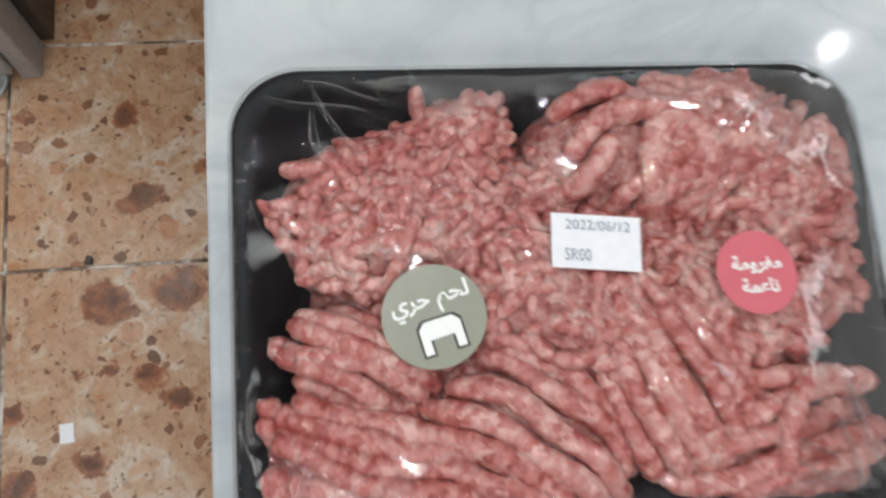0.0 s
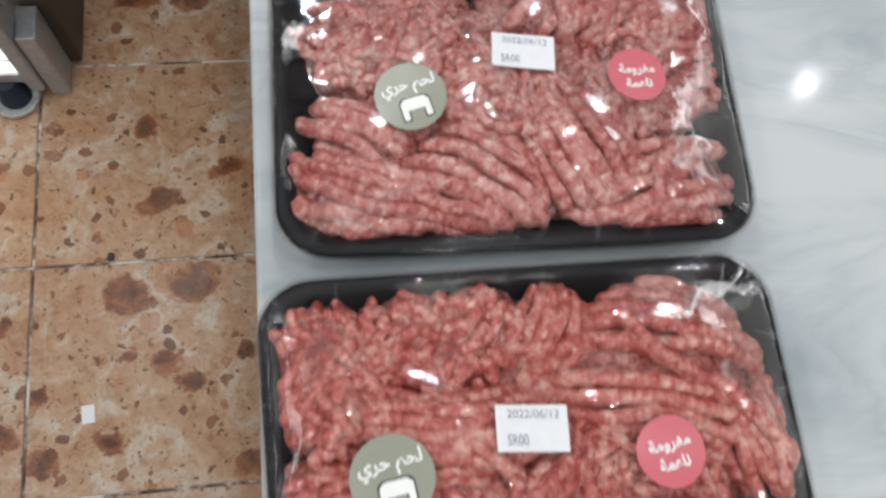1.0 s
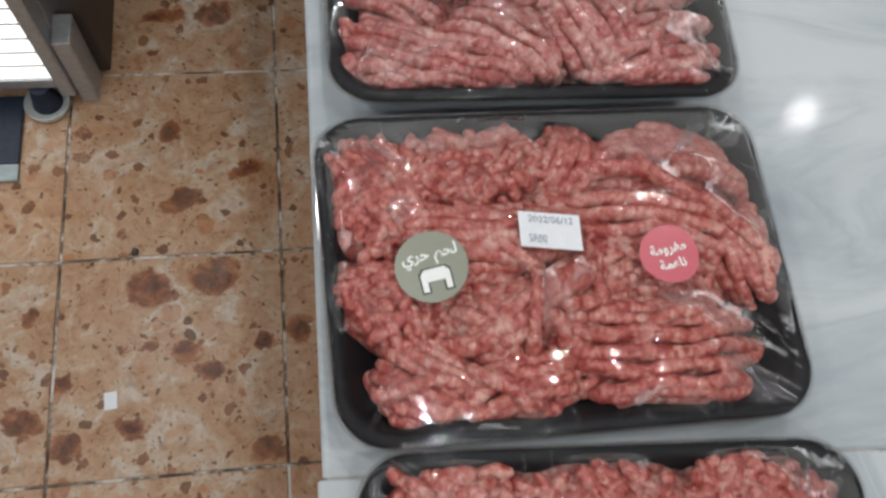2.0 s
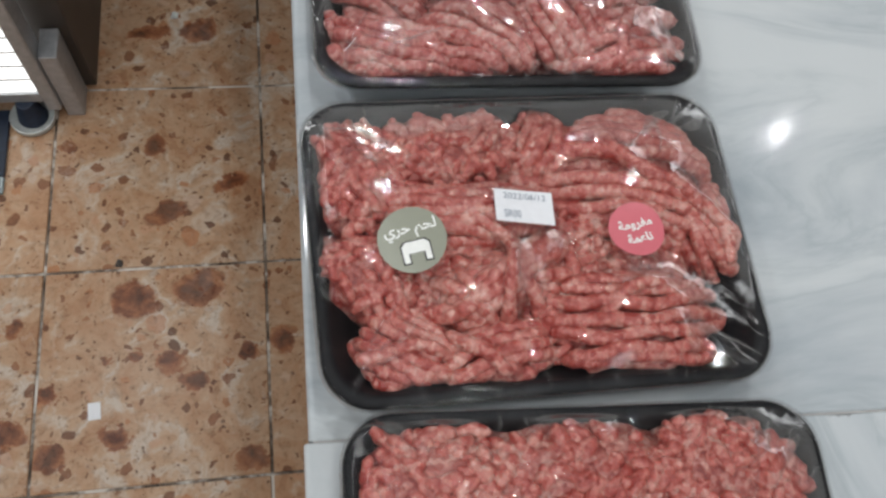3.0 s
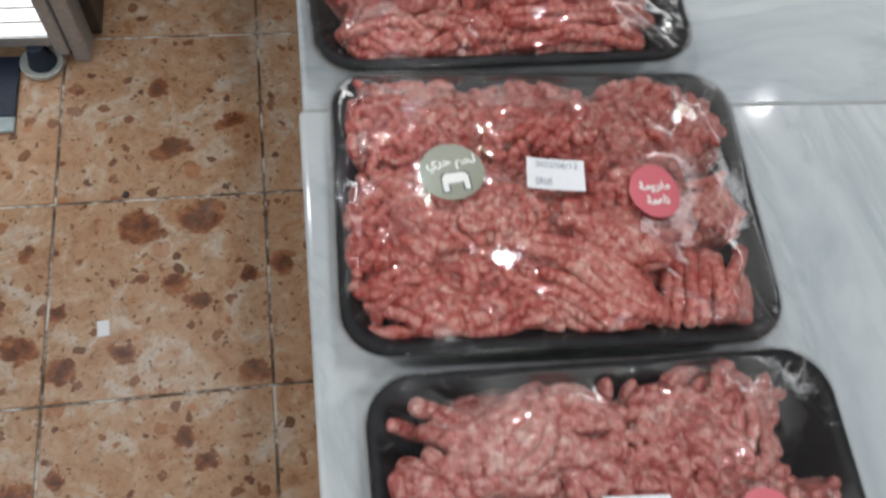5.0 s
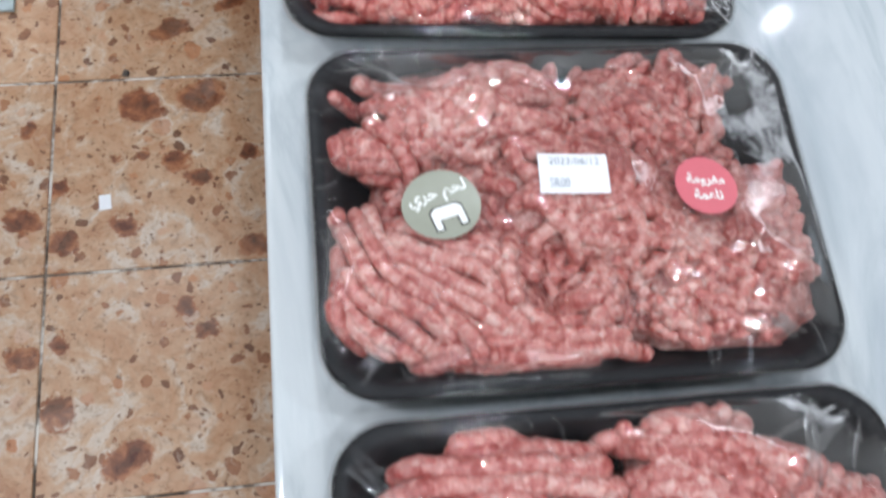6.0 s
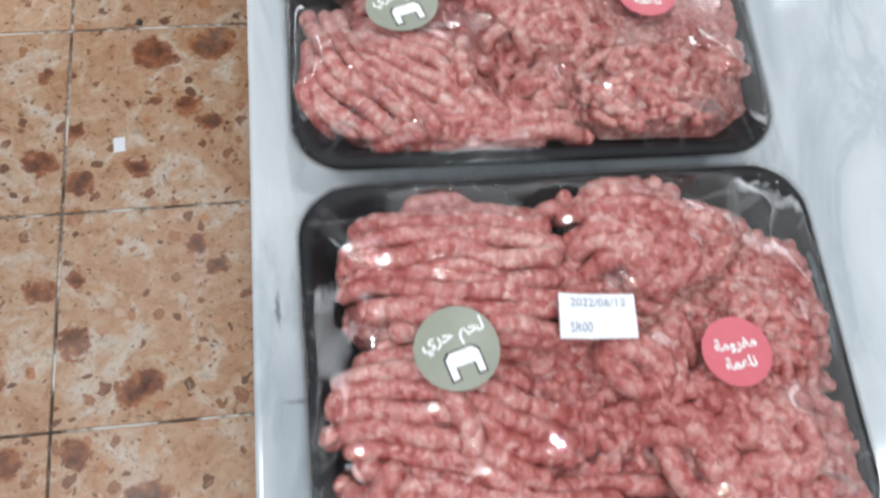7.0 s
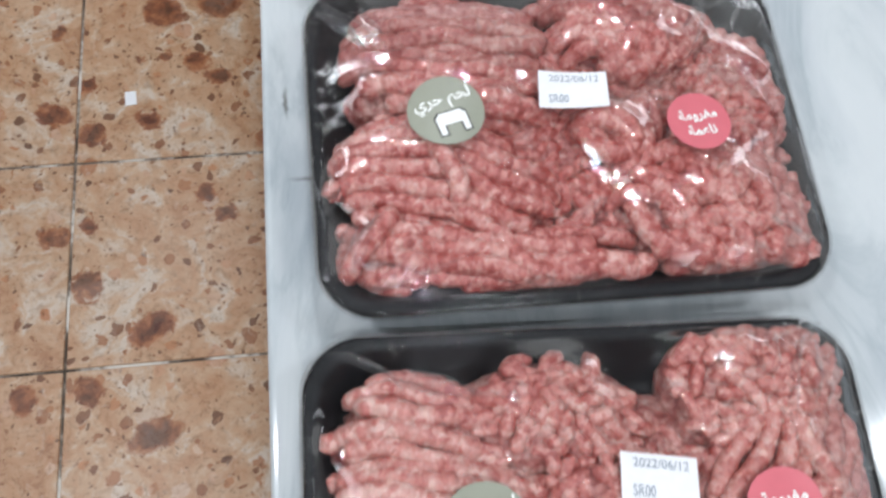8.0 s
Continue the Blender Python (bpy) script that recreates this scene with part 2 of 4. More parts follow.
STONES_B = ((-0.236, 0.187, 0.010, 0.011), (-0.356, -0.123, 0.028, 0.021), (-0.307, -0.108, 0.018, 0.019), (-0.303, -0.204, 0.028, 0.031),
            (-0.208, -0.277, 0.044, 0.028), (-0.202, -0.434, 0.046, 0.027), (-0.297, -0.362, 0.026, 0.027), (-0.385, -0.369, 0.022, 0.029),
            (-0.10, -0.102, 0.020, 0.018), (-0.218, 0.072, 0.028, 0.020), (-0.13, -0.065, 0.020, 0.019), (0.02, 0.20, 0.02, 0.03))


def tile_material():
    m, nodes, links, shader = material("brown_breccia_tile", 0.3)
    p = where(nodes)
    warp = noise_at(nodes, links, p, 28, 3)
    off = nodes.new("ShaderNodeVectorMath")
    off.operation = "MULTIPLY_ADD"
    links.new(warp.outputs["Color"], off.inputs[0])
    off.inputs[1].default_value = (0.03, 0.03, 0)
    links.new(p, off.inputs[2])
    second = noise_at(nodes, links, p, 95, 3)
    off2 = nodes.new("ShaderNodeVectorMath")
    off2.operation = "MULTIPLY_ADD"
    links.new(second.outputs["Color"], off2.inputs[0])
    off2.inputs[1].default_value = (0.009, 0.009, 0)
    links.new(off.outputs[0], off2.inputs[2])
    q = off2.outputs[0]
    cloud = noise_at(nodes, links, q, 12, 6, 0.68, 0.9)
    base = ramp(nodes, links, cloud.outputs["Fac"], (0.3, (0.37, 0.185, 0.095)), (0.42, (0.48, 0.28, 0.160)), (0.53, (0.53, 0.355, 0.228)), (0.64, (0.61, 0.52, 0.43)))
    specks = nodes.new("ShaderNodeTexVoronoi")
    specks.inputs["Scale"].default_value = 50
    links.new(q, specks.inputs["Vector"])
    apart = nodes.new("ShaderNodeSeparateColor")
    links.new(specks.outputs["Color"], apart.inputs[0])
    small = sums(nodes, links, "LESS_THAN", specks.outputs["Distance"], sums(nodes, links, "MULTIPLY", sums(nodes, links, "SUBTRACT", apart.outputs[0], 0.36), 0.72))
    tint = ramp(nodes, links, apart.outputs[1], (0.0, (0.10, 0.035, 0.014)), (0.45, (0.26, 0.10, 0.042)), (0.72, (0.48, 0.22, 0.10)), (1.0, (0.62, 0.47, 0.35)))
    colour = blend(nodes, links, sums(nodes, links, "MULTIPLY", small, 0.85), base, tint)
    dust = nodes.new("ShaderNodeTexVoronoi")
    dust.inputs["Scale"].default_value = 120
    links.new(q, dust.inputs["Vector"])
    apart0 = nodes.new("ShaderNodeSeparateColor")
    links.new(dust.outputs["Color"], apart0.inputs[0])
    tiny = sums(nodes, links, "LESS_THAN", dust.outputs["Distance"], sums(nodes, links, "MULTIPLY", sums(nodes, links, "SUBTRACT", apart0.outputs[0], 0.55), 0.9))
    colour = blend(nodes, links, sums(nodes, links, "MULTIPLY", tiny, 0.75), colour, ramp(nodes, links, apart0.outputs[1], (0.0, (0.09, 0.035, 0.016)), (0.6, (0.24, 0.10, 0.045)), (1.0, (0.50, 0.30, 0.17))))
    chunk = nodes.new("ShaderNodeTexVoronoi")
    chunk.inputs["Scale"].default_value = 21
    links.new(q, chunk.inputs["Vector"])
    apart2 = nodes.new("ShaderNodeSeparateColor")
    links.new(chunk.outputs["Color"], apart2.inputs[0])
    big = sums(nodes, links, "LESS_THAN", chunk.outputs["Distance"], sums(nodes, links, "MULTIPLY", sums(nodes, links, "SUBTRACT", apart2.outputs[0], 0.64), 1.0))
    tint2 = ramp(nodes, links, apart2.outputs[1], (0.0, (0.20, 0.065, 0.025)), (0.35, (0.46, 0.19, 0.08)), (0.7, (0.62, 0.50, 0.40)), (1.0, (0.36, 0.20, 0.125)))
    colour = blend(nodes, links, sums(nodes, links, "MULTIPLY", big, 0.72), colour, tint2)
    pale = noise_at(nodes, links, q, 30, 5, 0.7, 1.2)
    lift = ramp(nodes, links, pale.outputs["Fac"], (0.58, (0, 0, 0)), (0.72, (0.6, 0.6, 0.6)))
    colour = blend(nodes, links, lift, colour, (0.62, 0.52, 0.43))
    shader.inputs["Specular IOR Level"].default_value = 0.3
    mask = depth = None
    fine = noise_at(nodes, links, p, 48, 5, 0.68)
    flat = nodes.new("ShaderNodeVectorMath")
    flat.operation = "MULTIPLY_ADD"
    links.new(fine.outputs["Color"], flat.inputs[0])
    flat.inputs[1].default_value = (0.020, 0.020, 0)
    shards = nodes.new("ShaderNodeTexVoronoi")
    shards.inputs["Scale"].default_value = 55
    links.new(p, shards.inputs["Vector"])
    broken = nodes.new("ShaderNodeVectorMath")
    broken.operation = "MULTIPLY_ADD"
    links.new(shards.outputs["Color"], broken.inputs[0])
    broken.inputs[1].default_value = (0.009, 0.009, 0)
    links.new(p, broken.inputs[2])
    links.new(broken.outputs[0], flat.inputs[2])
    for k, (x, y, a, b) in enumerate((*STONES_A, *STONES_B)):
        shift = nodes.new("ShaderNodeMapping")
        shift.vector_type = "TEXTURE"
        shift.inputs["Location"].default_value = (x + 0.0145, y + 0.0145, 0)
        shift.inputs["Rotation"].default_value = (0, 0, 0.5 * math.sin(7.0 * k) if a > 0.03 else 0.0)
        shift.inputs["Scale"].default_value = (a * 0.88, b * 0.88, 1.0)
        links.new(flat.outputs[0], shift.inputs["Vector"])
        size = nodes.new("ShaderNodeVectorMath")
        size.operation = "LENGTH"
        links.new(shift.outputs[0], size.inputs[0])
        inside = nodes.new("ShaderNodeMapRange")
        inside.inputs["From Min"].default_value, inside.inputs["From Max"].default_value = 1.06, 0.86
        inside.inputs["To Max"].default_value = (1.0, 0.9, 0.95, 1.0, 0.92)[k % 5]
        links.new(size.outputs["Value"], inside.inputs["Value"])
        within = nodes.new("ShaderNodeMapRange")
        within.inputs["From Min"].default_value, within.inputs["From Max"].default_value = 1.0, 0.25
        links.new(size.outputs["Value"], within.inputs["Value"])
        depth = within.outputs[0] if depth is None else sums(nodes, links, "MAXIMUM", depth, within.outputs[0])
        mask = inside.outputs[0] if mask is None else sums(nodes, links, "MAXIMUM", mask, inside.outputs[0])
    grain = noise_at(nodes, links, p, 38, 3, 0.6, 0.5)
    brown = ramp(nodes, links, sums(nodes, links, "ADD", grain.outputs["Fac"], sums(nodes, links, "MULTIPLY", sums(nodes, links, "SUBTRACT", 0.4, depth), 0.20)), (0.30, (0.08, 0.019, 0.006)), (0.46, (0.19, 0.055, 0.019)), (0.60, (0.33, 0.12, 0.046)), (0.74, (0.47, 0.23, 0.115)))
    colour = blend(nodes, links, sums(nodes, links, "MULTIPLY", mask, 0.9), colour, brown)
    dots = noise_at(nodes, links, p, 130, 3, 0.6)
    colour = blend(nodes, links, 0.8, colour, ramp(nodes, links, dots.outputs["Fac"], (0.28, (0.45, 0.36, 0.30)), (0.40, (0.94, 0.93, 0.92)), (0.7, (1, 1, 1))), "MULTIPLY")
    mottle = noise_at(nodes, links, q, 62, 5, 0.75, 0.5)
    colour = blend(nodes, links, 0.9, colour, ramp(nodes, links, mottle.outputs["Fac"], (0.30, (0.55, 0.48, 0.42)), (0.45, (0.93, 0.91, 0.89)), (0.56, (1, 1, 1)), (0.68, (1.0, 1.0, 1.0))), "MULTIPLY")
    info = nodes.new("ShaderNodeObjectInfo")
    colour = blend(nodes, links, 1.0, colour, ramp(nodes, links, info.outputs["Random"], (0, (0.93, 0.93, 0.93)), (1, (1, 1, 1))), "MULTIPLY")
    links.new(colour, shader.inputs["Base Color"])
    relief(nodes, links, shader, cloud.outputs["Fac"], 0.15, 0.002)
    return m


TILE = tile_material()


def grout_material():
    m, nodes, links, shader = material("floor_grout", 0.85)
    p = where(nodes)
    n = noise_at(nodes, links, p, 10, 4, 0.7)
    links.new(ramp(nodes, links, n.outputs["Fac"], (0.42, (0.07, 0.052, 0.038)), (0.5, (0.22, 0.18, 0.145)), (0.58, (0.66, 0.63, 0.57))), shader.inputs["Base Color"])
    return m


GROUT = grout_material()


# ---- mesh helpers ----
def link_mesh(name, mesh, mat, parent=None, label="", smooth=True):
    mesh.materials.append(mat)
    if smooth:
        mesh.shade_smooth()
    ob = new(name, mesh)
    ob.parent = parent
    return tagged(ob, label) if label else ob


def part(name, bm, mat, parent=None, label="", smooth=False):
    """One mesh object out of a bmesh."""
    mesh = bpy.data.meshes.new(name)
    bm.normal_update()
    bm.to_mesh(mesh)
    bm.free()
    return link_mesh(name, mesh, mat, parent, label, smooth)


def sheet(name, verts, faces, mat, parent=None, label="", smooth=True):
    mesh = bpy.data.meshes.new(name)
    mesh.from_pydata([tuple(v) for v in verts], [], faces)
    mesh.update()
    return link_mesh(name, mesh, mat, parent, label, smooth)


def block(x0, x1, y0, y1, z0, z1, bevel=0.0, segments=2):
    bm = bmesh.new()
    bmesh.ops.create_cube(bm, size=1, matrix=Matrix.Translation(((x0 + x1) / 2, (y0 + y1) / 2, (z0 + z1) / 2)) @ Matrix.Diagonal((x1 - x0, y1 - y0, z1 - z0, 1)))
    if bevel:
        bmesh.ops.bevel(bm, geom=list(bm.edges), offset=bevel, segments=segments, profile=0.5, affect="EDGES")
    return bm


def rounded(half_x, half_y, radius, n):
    """n points round a rectangle with rounded corners."""
    out = []
    k = n // 4
    for q, (sx, sy) in enumerate(((1, 1), (-1, 1), (-1, -1), (1, -1))):
        for i in range(k):
            # half the points on the arc, half on the straight that follows it
            arc = k // 2
            if i < arc:
                a = math.pi / 2 * (q + i / arc)
                out.append((sx * (half_x - radius) + radius * math.cos(a), sy * (half_y - radius) + radius * math.sin(a)))
            else:
                f = (i - arc) / (k - arc)
                a = math.pi / 2 * (q + 1)
                nx, ny = ((-1, 1), (-1, -1), (1, -1), (1, 1))[q]
                p0 = (sx * (half_x - radius) + radius * math.cos(a), sy * (half_y - radius) + radius * math.sin(a))
                p1 = (nx * (half_x - radius) + radius * math.cos(a), ny * (half_y - radius) + radius * math.sin(a))
                out.append((p0[0] + f * (p1[0] - p0[0]), p0[1] + f * (p1[1] - p0[1])))
    return out


def rings_mesh(rings, close_first=True, close_last=True):
    """Vertices and faces of stacked rings with the same number of points."""
    n = len(rings[0])
    verts = [p for r in rings for p in r]
    faces = [(k * n + i, k * n + (i + 1) % n, (k + 1) * n + (i + 1) % n, (k + 1) * n + i) for k in range(len(rings) - 1) for i in range(n)]
    if close_first:
        faces.append(tuple(range(n))[::-1])
    if close_last:
        faces.append(tuple((len(rings) - 1) * n + i for i in range(n)))
    return verts, faces


# ---- the room ----
def room():
    X0, X1, Y0, Y1 = -2.31, 2.64, -2.64, 2.64
    floor = tagged(part("floor", block(X0, X1, Y0, Y1, -0.10, -0.0025), GROUT), "brown breccia floor tiles with worn pale grout", "floor", kind="structure")
    for name, box in (("wall_west", (X0 - 0.15, X0, Y0, Y1)), ("wall_east", (X1, X1 + 0.15, Y0, Y1)),
                      ("wall_south", (X0 - 0.15, X1 + 0.15, Y0 - 0.15, Y0)), ("wall_north", (X0 - 0.15, X1 + 0.15, Y1, Y1 + 0.15))):
        tagged(part(name, block(*box, -0.1, CEILING), WALL), "plain off-white painted shop wall", "wall", kind="structure")
    tagged(part("ceiling", block(X0 - 0.15, X1 + 0.15, Y0 - 0.15, Y1 + 0.15, CEILING, CEILING + 0.1), CEIL), "plain white shop ceiling", "ceiling", kind="structure")
    return floor, X0, X1, Y0, Y1


floor, X0, X1, Y0, Y1 = room()


def counter():
    """Two marble slabs on a plain base, with a joint between them."""
    base = new("counter_base")
    tagged(base, "plain white counter base under a marble top", "counter", kind="structure")
    part("base_panel", block(0.11, 0.95, -1.6, 1.6, 0.0, COUNTER - 0.03), WALL, base)
    for mat, y_left, y_right, far, edge, top in ((MARBLES[0], -0.1147, -0.1237, 1.65, 0.0715, 0.0), (MARBLES[1], -0.1154, -0.1244, -1.65, 0.0695, -0.0005)):
        bm = bmesh.new()
        slope = (y_right - y_left) / 0.25
        yr = y_left + slope * 0.95
        far_x = edge - 0.011 * (0.0 - far) if far < 0 else edge + 0.011 * far
        pts = [(edge, y_left), (1.02, yr), (1.02, far), (far_x, far)]
        low = [bm.verts.new((x, y, COUNTER - 0.03 + top)) for x, y in pts]
        up = [bm.verts.new((x, y, COUNTER + top)) for x, y in pts]
        bm.faces.new(low)
        bm.faces.new(up)
        for i in range(4):
            bm.faces.new((low[i], low[(i + 1) % 4], up[(i + 1) % 4], up[i]))
        bmesh.ops.recalc_face_normals(bm, faces=bm.faces)
        front = [e for e in bm.edges if {v.co.to_tuple(4)[:2] for v in e.verts} == {tuple(round(c, 4) for c in pts[0]), tuple(round(c, 4) for c in pts[3])}]
        bmesh.ops.bevel(bm, geom=front, offset=0.003, segments=4, profile=0.5, affect="EDGES")
        bmesh.ops.bevel(bm, geom=[e for e in bm.edges if e.is_manifold and e.calc_face_angle(0) > 1.2], offset=0.0007, segments=1, profile=0.5, affect="EDGES")
        tagged(part("counter_slab", bm, mat), "polished white marble counter slab with grey veins", "counter top", kind="structure")
    m = plain("joint_filler", (0.42, 0.41, 0.39), 0.8, grain=60, spread=0.4)
    bm = bmesh.new()
    for k in range(12):
        x0, x1 = 0.0735 + 0.07 * k, 0.0735 + 0.07 * (k + 1)
        y0, y1 = -0.1150 - 0.036 * (x0 - 0.0715), -0.1150 - 0.036 * (x1 - 0.0715)
        q = [bm.verts.new((x, y + s * 0.0006, COUNTER - 0.0009)) for x, y, s in ((x0, y0, -1), (x1, y1, -1), (x1, y1, 1), (x0, y0, 1))]
        bm.faces.new(q)
    tagged(part("counter_joint", bm, m), "thin tan filler in the marble joint", "joint", kind="structure")


counter()


# ---- wrapped packs of minced meat ----
HALF_X, HALF_Y, RIM, CORNER = 0.097, 0.0695, 0.0235, 0.021
STRAND = 0.0034
CELL = 0.0012
NX, NY = 2 * int(HALF_X / CELL) + 1, 2 * int(HALF_Y / CELL) + 1
GX = (np.arange(NX) - NX // 2) * CELL
GY = (np.arange(NY) - NY // 2) * CELL


def tray_mesh():
    """A black foam tray with flared walls and a rolled rim."""
    n = 96
    profile = ((0.020, 0.0), (0.0165, 0.001), (0.0035, 0.0165), (0.0008, 0.0195), (0.0, 0.0215), (0.0008, 0.0232), (0.0025, 0.0238), (0.0048, 0.0232),
               (0.0065, 0.0212), (0.0095, 0.0160), (0.0165, 0.0062), (0.019, 0.0044), (0.0225, 0.0038))
    rings = []
    for inset, z in profile:
        rings.append([(x, y, z) for x, y in rounded(HALF_X - inset, HALF_Y - inset, max(CORNER - inset * 0.35, 0.008), n)])
    return rings_mesh(rings)


def crumple(p, scale, amount):
    return noise.noise_vector(Vector(p) * scale) * amount


def strand_path(rng, patch, v, crumb):
    """The centre line of one strand, lying over the dome of its patch."""
    cx, cy, a, b, turn, kind, h, bend = patch
    ca, sa = math.cos(math.radians(turn)), math.sin(math.radians(turn))
    pts = []
    if crumb:
        r = math.sqrt(rng.random()) * (0.88 if kind == 1 else 0.90)
        w = rng.random() * 2 * math.pi
        u0, v0 = a * r * math.cos(w), b * r * math.sin(w)
        length = rng.uniform(0.006, 0.018) if kind == 1 else rng.uniform(0.018, 0.046)
        way = rng.uniform(-1.3, 1.3) if kind == 1 else rng.gauss(0, 0.45)
        curl = rng.uniform(-55, 55) if kind == 1 else rng.uniform(-32, 32)
        lift = rng.uniform(-0.0022, 0.0007)
        if kind == 2 and rng.random() < 0.16:
            # a long loop lying on top
            length, curl, lift = rng.uniform(0.042, 0.070), rng.choice((-1, 1)) * rng.uniform(40, 85), 0.0010
            u0, v0 = u0 * 0.5, v0 * 0.4
        count = max(6, int(length / 0.0011))
        for i in range(count):
            s = (i / (count - 1) - 0.5) * length
            ang = way + curl * s
            pts.append((u0 + s * math.cos(ang), v0 + s * math.sin(ang), lift))
    else:
        half = a * (1 - abs(v / b) ** 2.6) ** (1 / 2.6)
        start, end = -half * rng.uniform(0.82, 1.06), half * rng.uniform(0.82, 1.06)
        if half > 0.02 and rng.random() < 0.3:
            if rng.random() < 0.5:
                start += rng.uniform(0.0, 0.5) * half
            else:
                end -= rng.uniform(0.0, 0.5) * half
        lift = rng.uniform(-0.0005, 0.0008)
        count = max(8, int((end - start) / 0.0012))
        skew = rng.gauss(0, 0.12) if rng.random() < 0.2 else 0.0
        lift += abs(skew) * 0.008
        phase, amp = rng.uniform(0, 6.28), rng.uniform(0.0003, 0.0014)
        for i in range(count):
            u = start + (end - start) * i / (count - 1)
            pts.append((u, v + skew * u + bend * ((u / a) ** 2 - 0.4) + amp * math.sin(u * 170 + phase), lift))
    out = []
    level = None
    if crumb:
        mid = abs(u0 / a) ** 2.6 + abs(v0 / b) ** 2.6
        level = 0.0065 + (h - 0.0065 - STRAND) * max(0.0, 1 - min(mid, 1.0)) ** 0.36
    for u, w, lift in pts:
        rho = (abs(u / a) ** 2.6 + abs((w - (0 if crumb else bend * ((u / a) ** 2 - 0.4))) / b) ** 2.6)
        z = 0.0065 + (h - 0.0065 - STRAND) * max(0.0, 1 - min(rho, 1.0)) ** 0.36
        z = (z if level is None or kind == 2 else level + 0.5 * (z - level)) + lift
        p = Vector((cx + u * ca - w * sa, cy + u * sa + w * ca, z))
        p += noise.noise_vector(p * 42 + Vector((h * 900, 0, 0))) * (0.0034 if crumb else 0.0022)
        wide = noise.noise_vector(Vector((p.x, p.y, 0)) * 17 + Vector((h * 900, 3, 0)))
        p += Vector((wide.x * 0.0044, wide.y * 0.0044, wide.z * 0.0016))
        p.z = max(p.z, 0.0066)
        out.append(p)
    return out


def fold_back(rng, paths):
    """Join some neighbours by a turn at one end, as a strand that was laid to and fro."""
    out, i = [], 0
    while i < len(paths):
        if i + 1 < len(paths) and rng.random() < 0.45:
            one, two = paths[i], paths[i + 1]
            if rng.random() < 0.4:
                one, two = one[::-1], two[::-1]
            span = (one[0] - two[0]).length
            if span < 0.013:
                away = (one[0] - one[min(4, len(one) - 1)]).normalized() * span * 0.6
                turn = []
                for k in range(1, 7):
                    w = math.pi * k / 7
                    turn.append((one[0] + two[0]) / 2 + (one[0] - two[0]) / 2 * math.cos(w) + away * math.sin(w))
                out.append(one[::-1] + turn + two)
                i += 2
                continue
        out.append(paths[i])
        i += 1
    return out


def tube(path, radius, seed, knobs):
    """A beaded tube with rounded ends along a path, and for each vertex its place along and round it."""
    sides = 8
    n = len(path)
    rings, marks, run = [], [], 0.0
    for i, p in enumerate(path):
        d = (path[min(i + 1, n - 1)] - path[max(i - 1, 0)]).normalized()
        side = d.cross(Vector((0, 0, 1)))
        side = side.normalized() if side.length > 1e-4 else Vector((1, 0, 0))
        up = side.cross(d)
        run += (p - path[i - 1]).length if i else 0.0
        end = min(i, n - 1 - i)
        r = radius * (0.35, 0.78, 0.95)[end] if end < 3 else radius
        r *= 1 + knobs * noise.noise(Vector((run * 380, seed, 0.5))) + 0.10 * noise.noise(Vector((run * 90, seed, 7.5)))
        ring = []
        for k in range(sides):
            w = 2 * math.pi * k / sides
            q = p + (side * math.cos(w) + up * math.sin(w)) * r
            q += crumple(q, 420, 0.00052)
            ring.append(q)
            marks.append((run, 0.45 * math.cos(w), seed + 0.45 * math.sin(w)))
        rings.append(ring)
    return (*rings_mesh(rings), marks)


def along_strand(ob, marks):
    """Store on a strand's mesh where each vertex lies along it, for the bands of fat."""
    layer = ob.data.attributes.new("along", "FLOAT_VECTOR", "POINT")
    layer.data.foreach_set("vector", np.array(marks, dtype=np.float32).ravel())
    return ob


def lump_mesh(patch):
    """The packed meat below the strands of one patch: a bumpy dome."""
    cx, cy, a, b, turn, kind, h, bend = patch
    ca, sa = math.cos(math.radians(turn)), math.sin(math.radians(turn))
    a, b, h = a - 0.002, b - 0.002, h - (0.0026 if kind == 1 else 0.0046)
    rings = []
    for k in range(17):
        f = k / 16
        rad = math.cos(f * math.pi / 2) ** 0.77 if k < 16 else 0.02
        z = 0.0042 + (h - 0.0042) * math.sin(f * math.pi / 2) ** 0.84
        ring = []
        for i in range(56):
            w = 2 * math.pi * i / 56
            c, s = math.cos(w), math.sin(w)
            u = a * rad * math.copysign(abs(c) ** 0.8, c)
            t = b * rad * math.copysign(abs(s) ** 0.8, s)
            t += bend * ((u / a) ** 2 - 0.4)
            q = Vector((cx + u * ca - t * sa, cy + u * sa + t * ca, z))
            q += crumple(q, 230, 0.0016) + crumple(q, 520, 0.0007)
            q = inside_tray(q, 0.0004)
            ring.append(q)
        rings.append(ring)
    return rings_mesh(rings)


def inside_tray(p, gap):
    """Keep a point of the meat above the tray's floor and flared walls."""
    ragged = max(-0.0008, 0.0045 * noise.noise(Vector((p.x * 48, p.y * 48, gap * 3000))))
    x = min(max(p.x, -HALF_X + 0.0070 + ragged), HALF_X - 0.0090 - ragged)
    y = min(max(p.y, -HALF_Y + 0.0115 + ragged), HALF_Y - 0.0072 - ragged)
    inset = min(HALF_X - abs(x), HALF_Y - abs(y), HALF_X + HALF_Y - abs(x) - abs(y) - 0.010)
    wall = 0.0040 if inset > 0.019 else 0.0212 - max(inset - 0.0065, 0.0) * 1.38
    return Vector((x, y, max(p.z, wall + gap)))


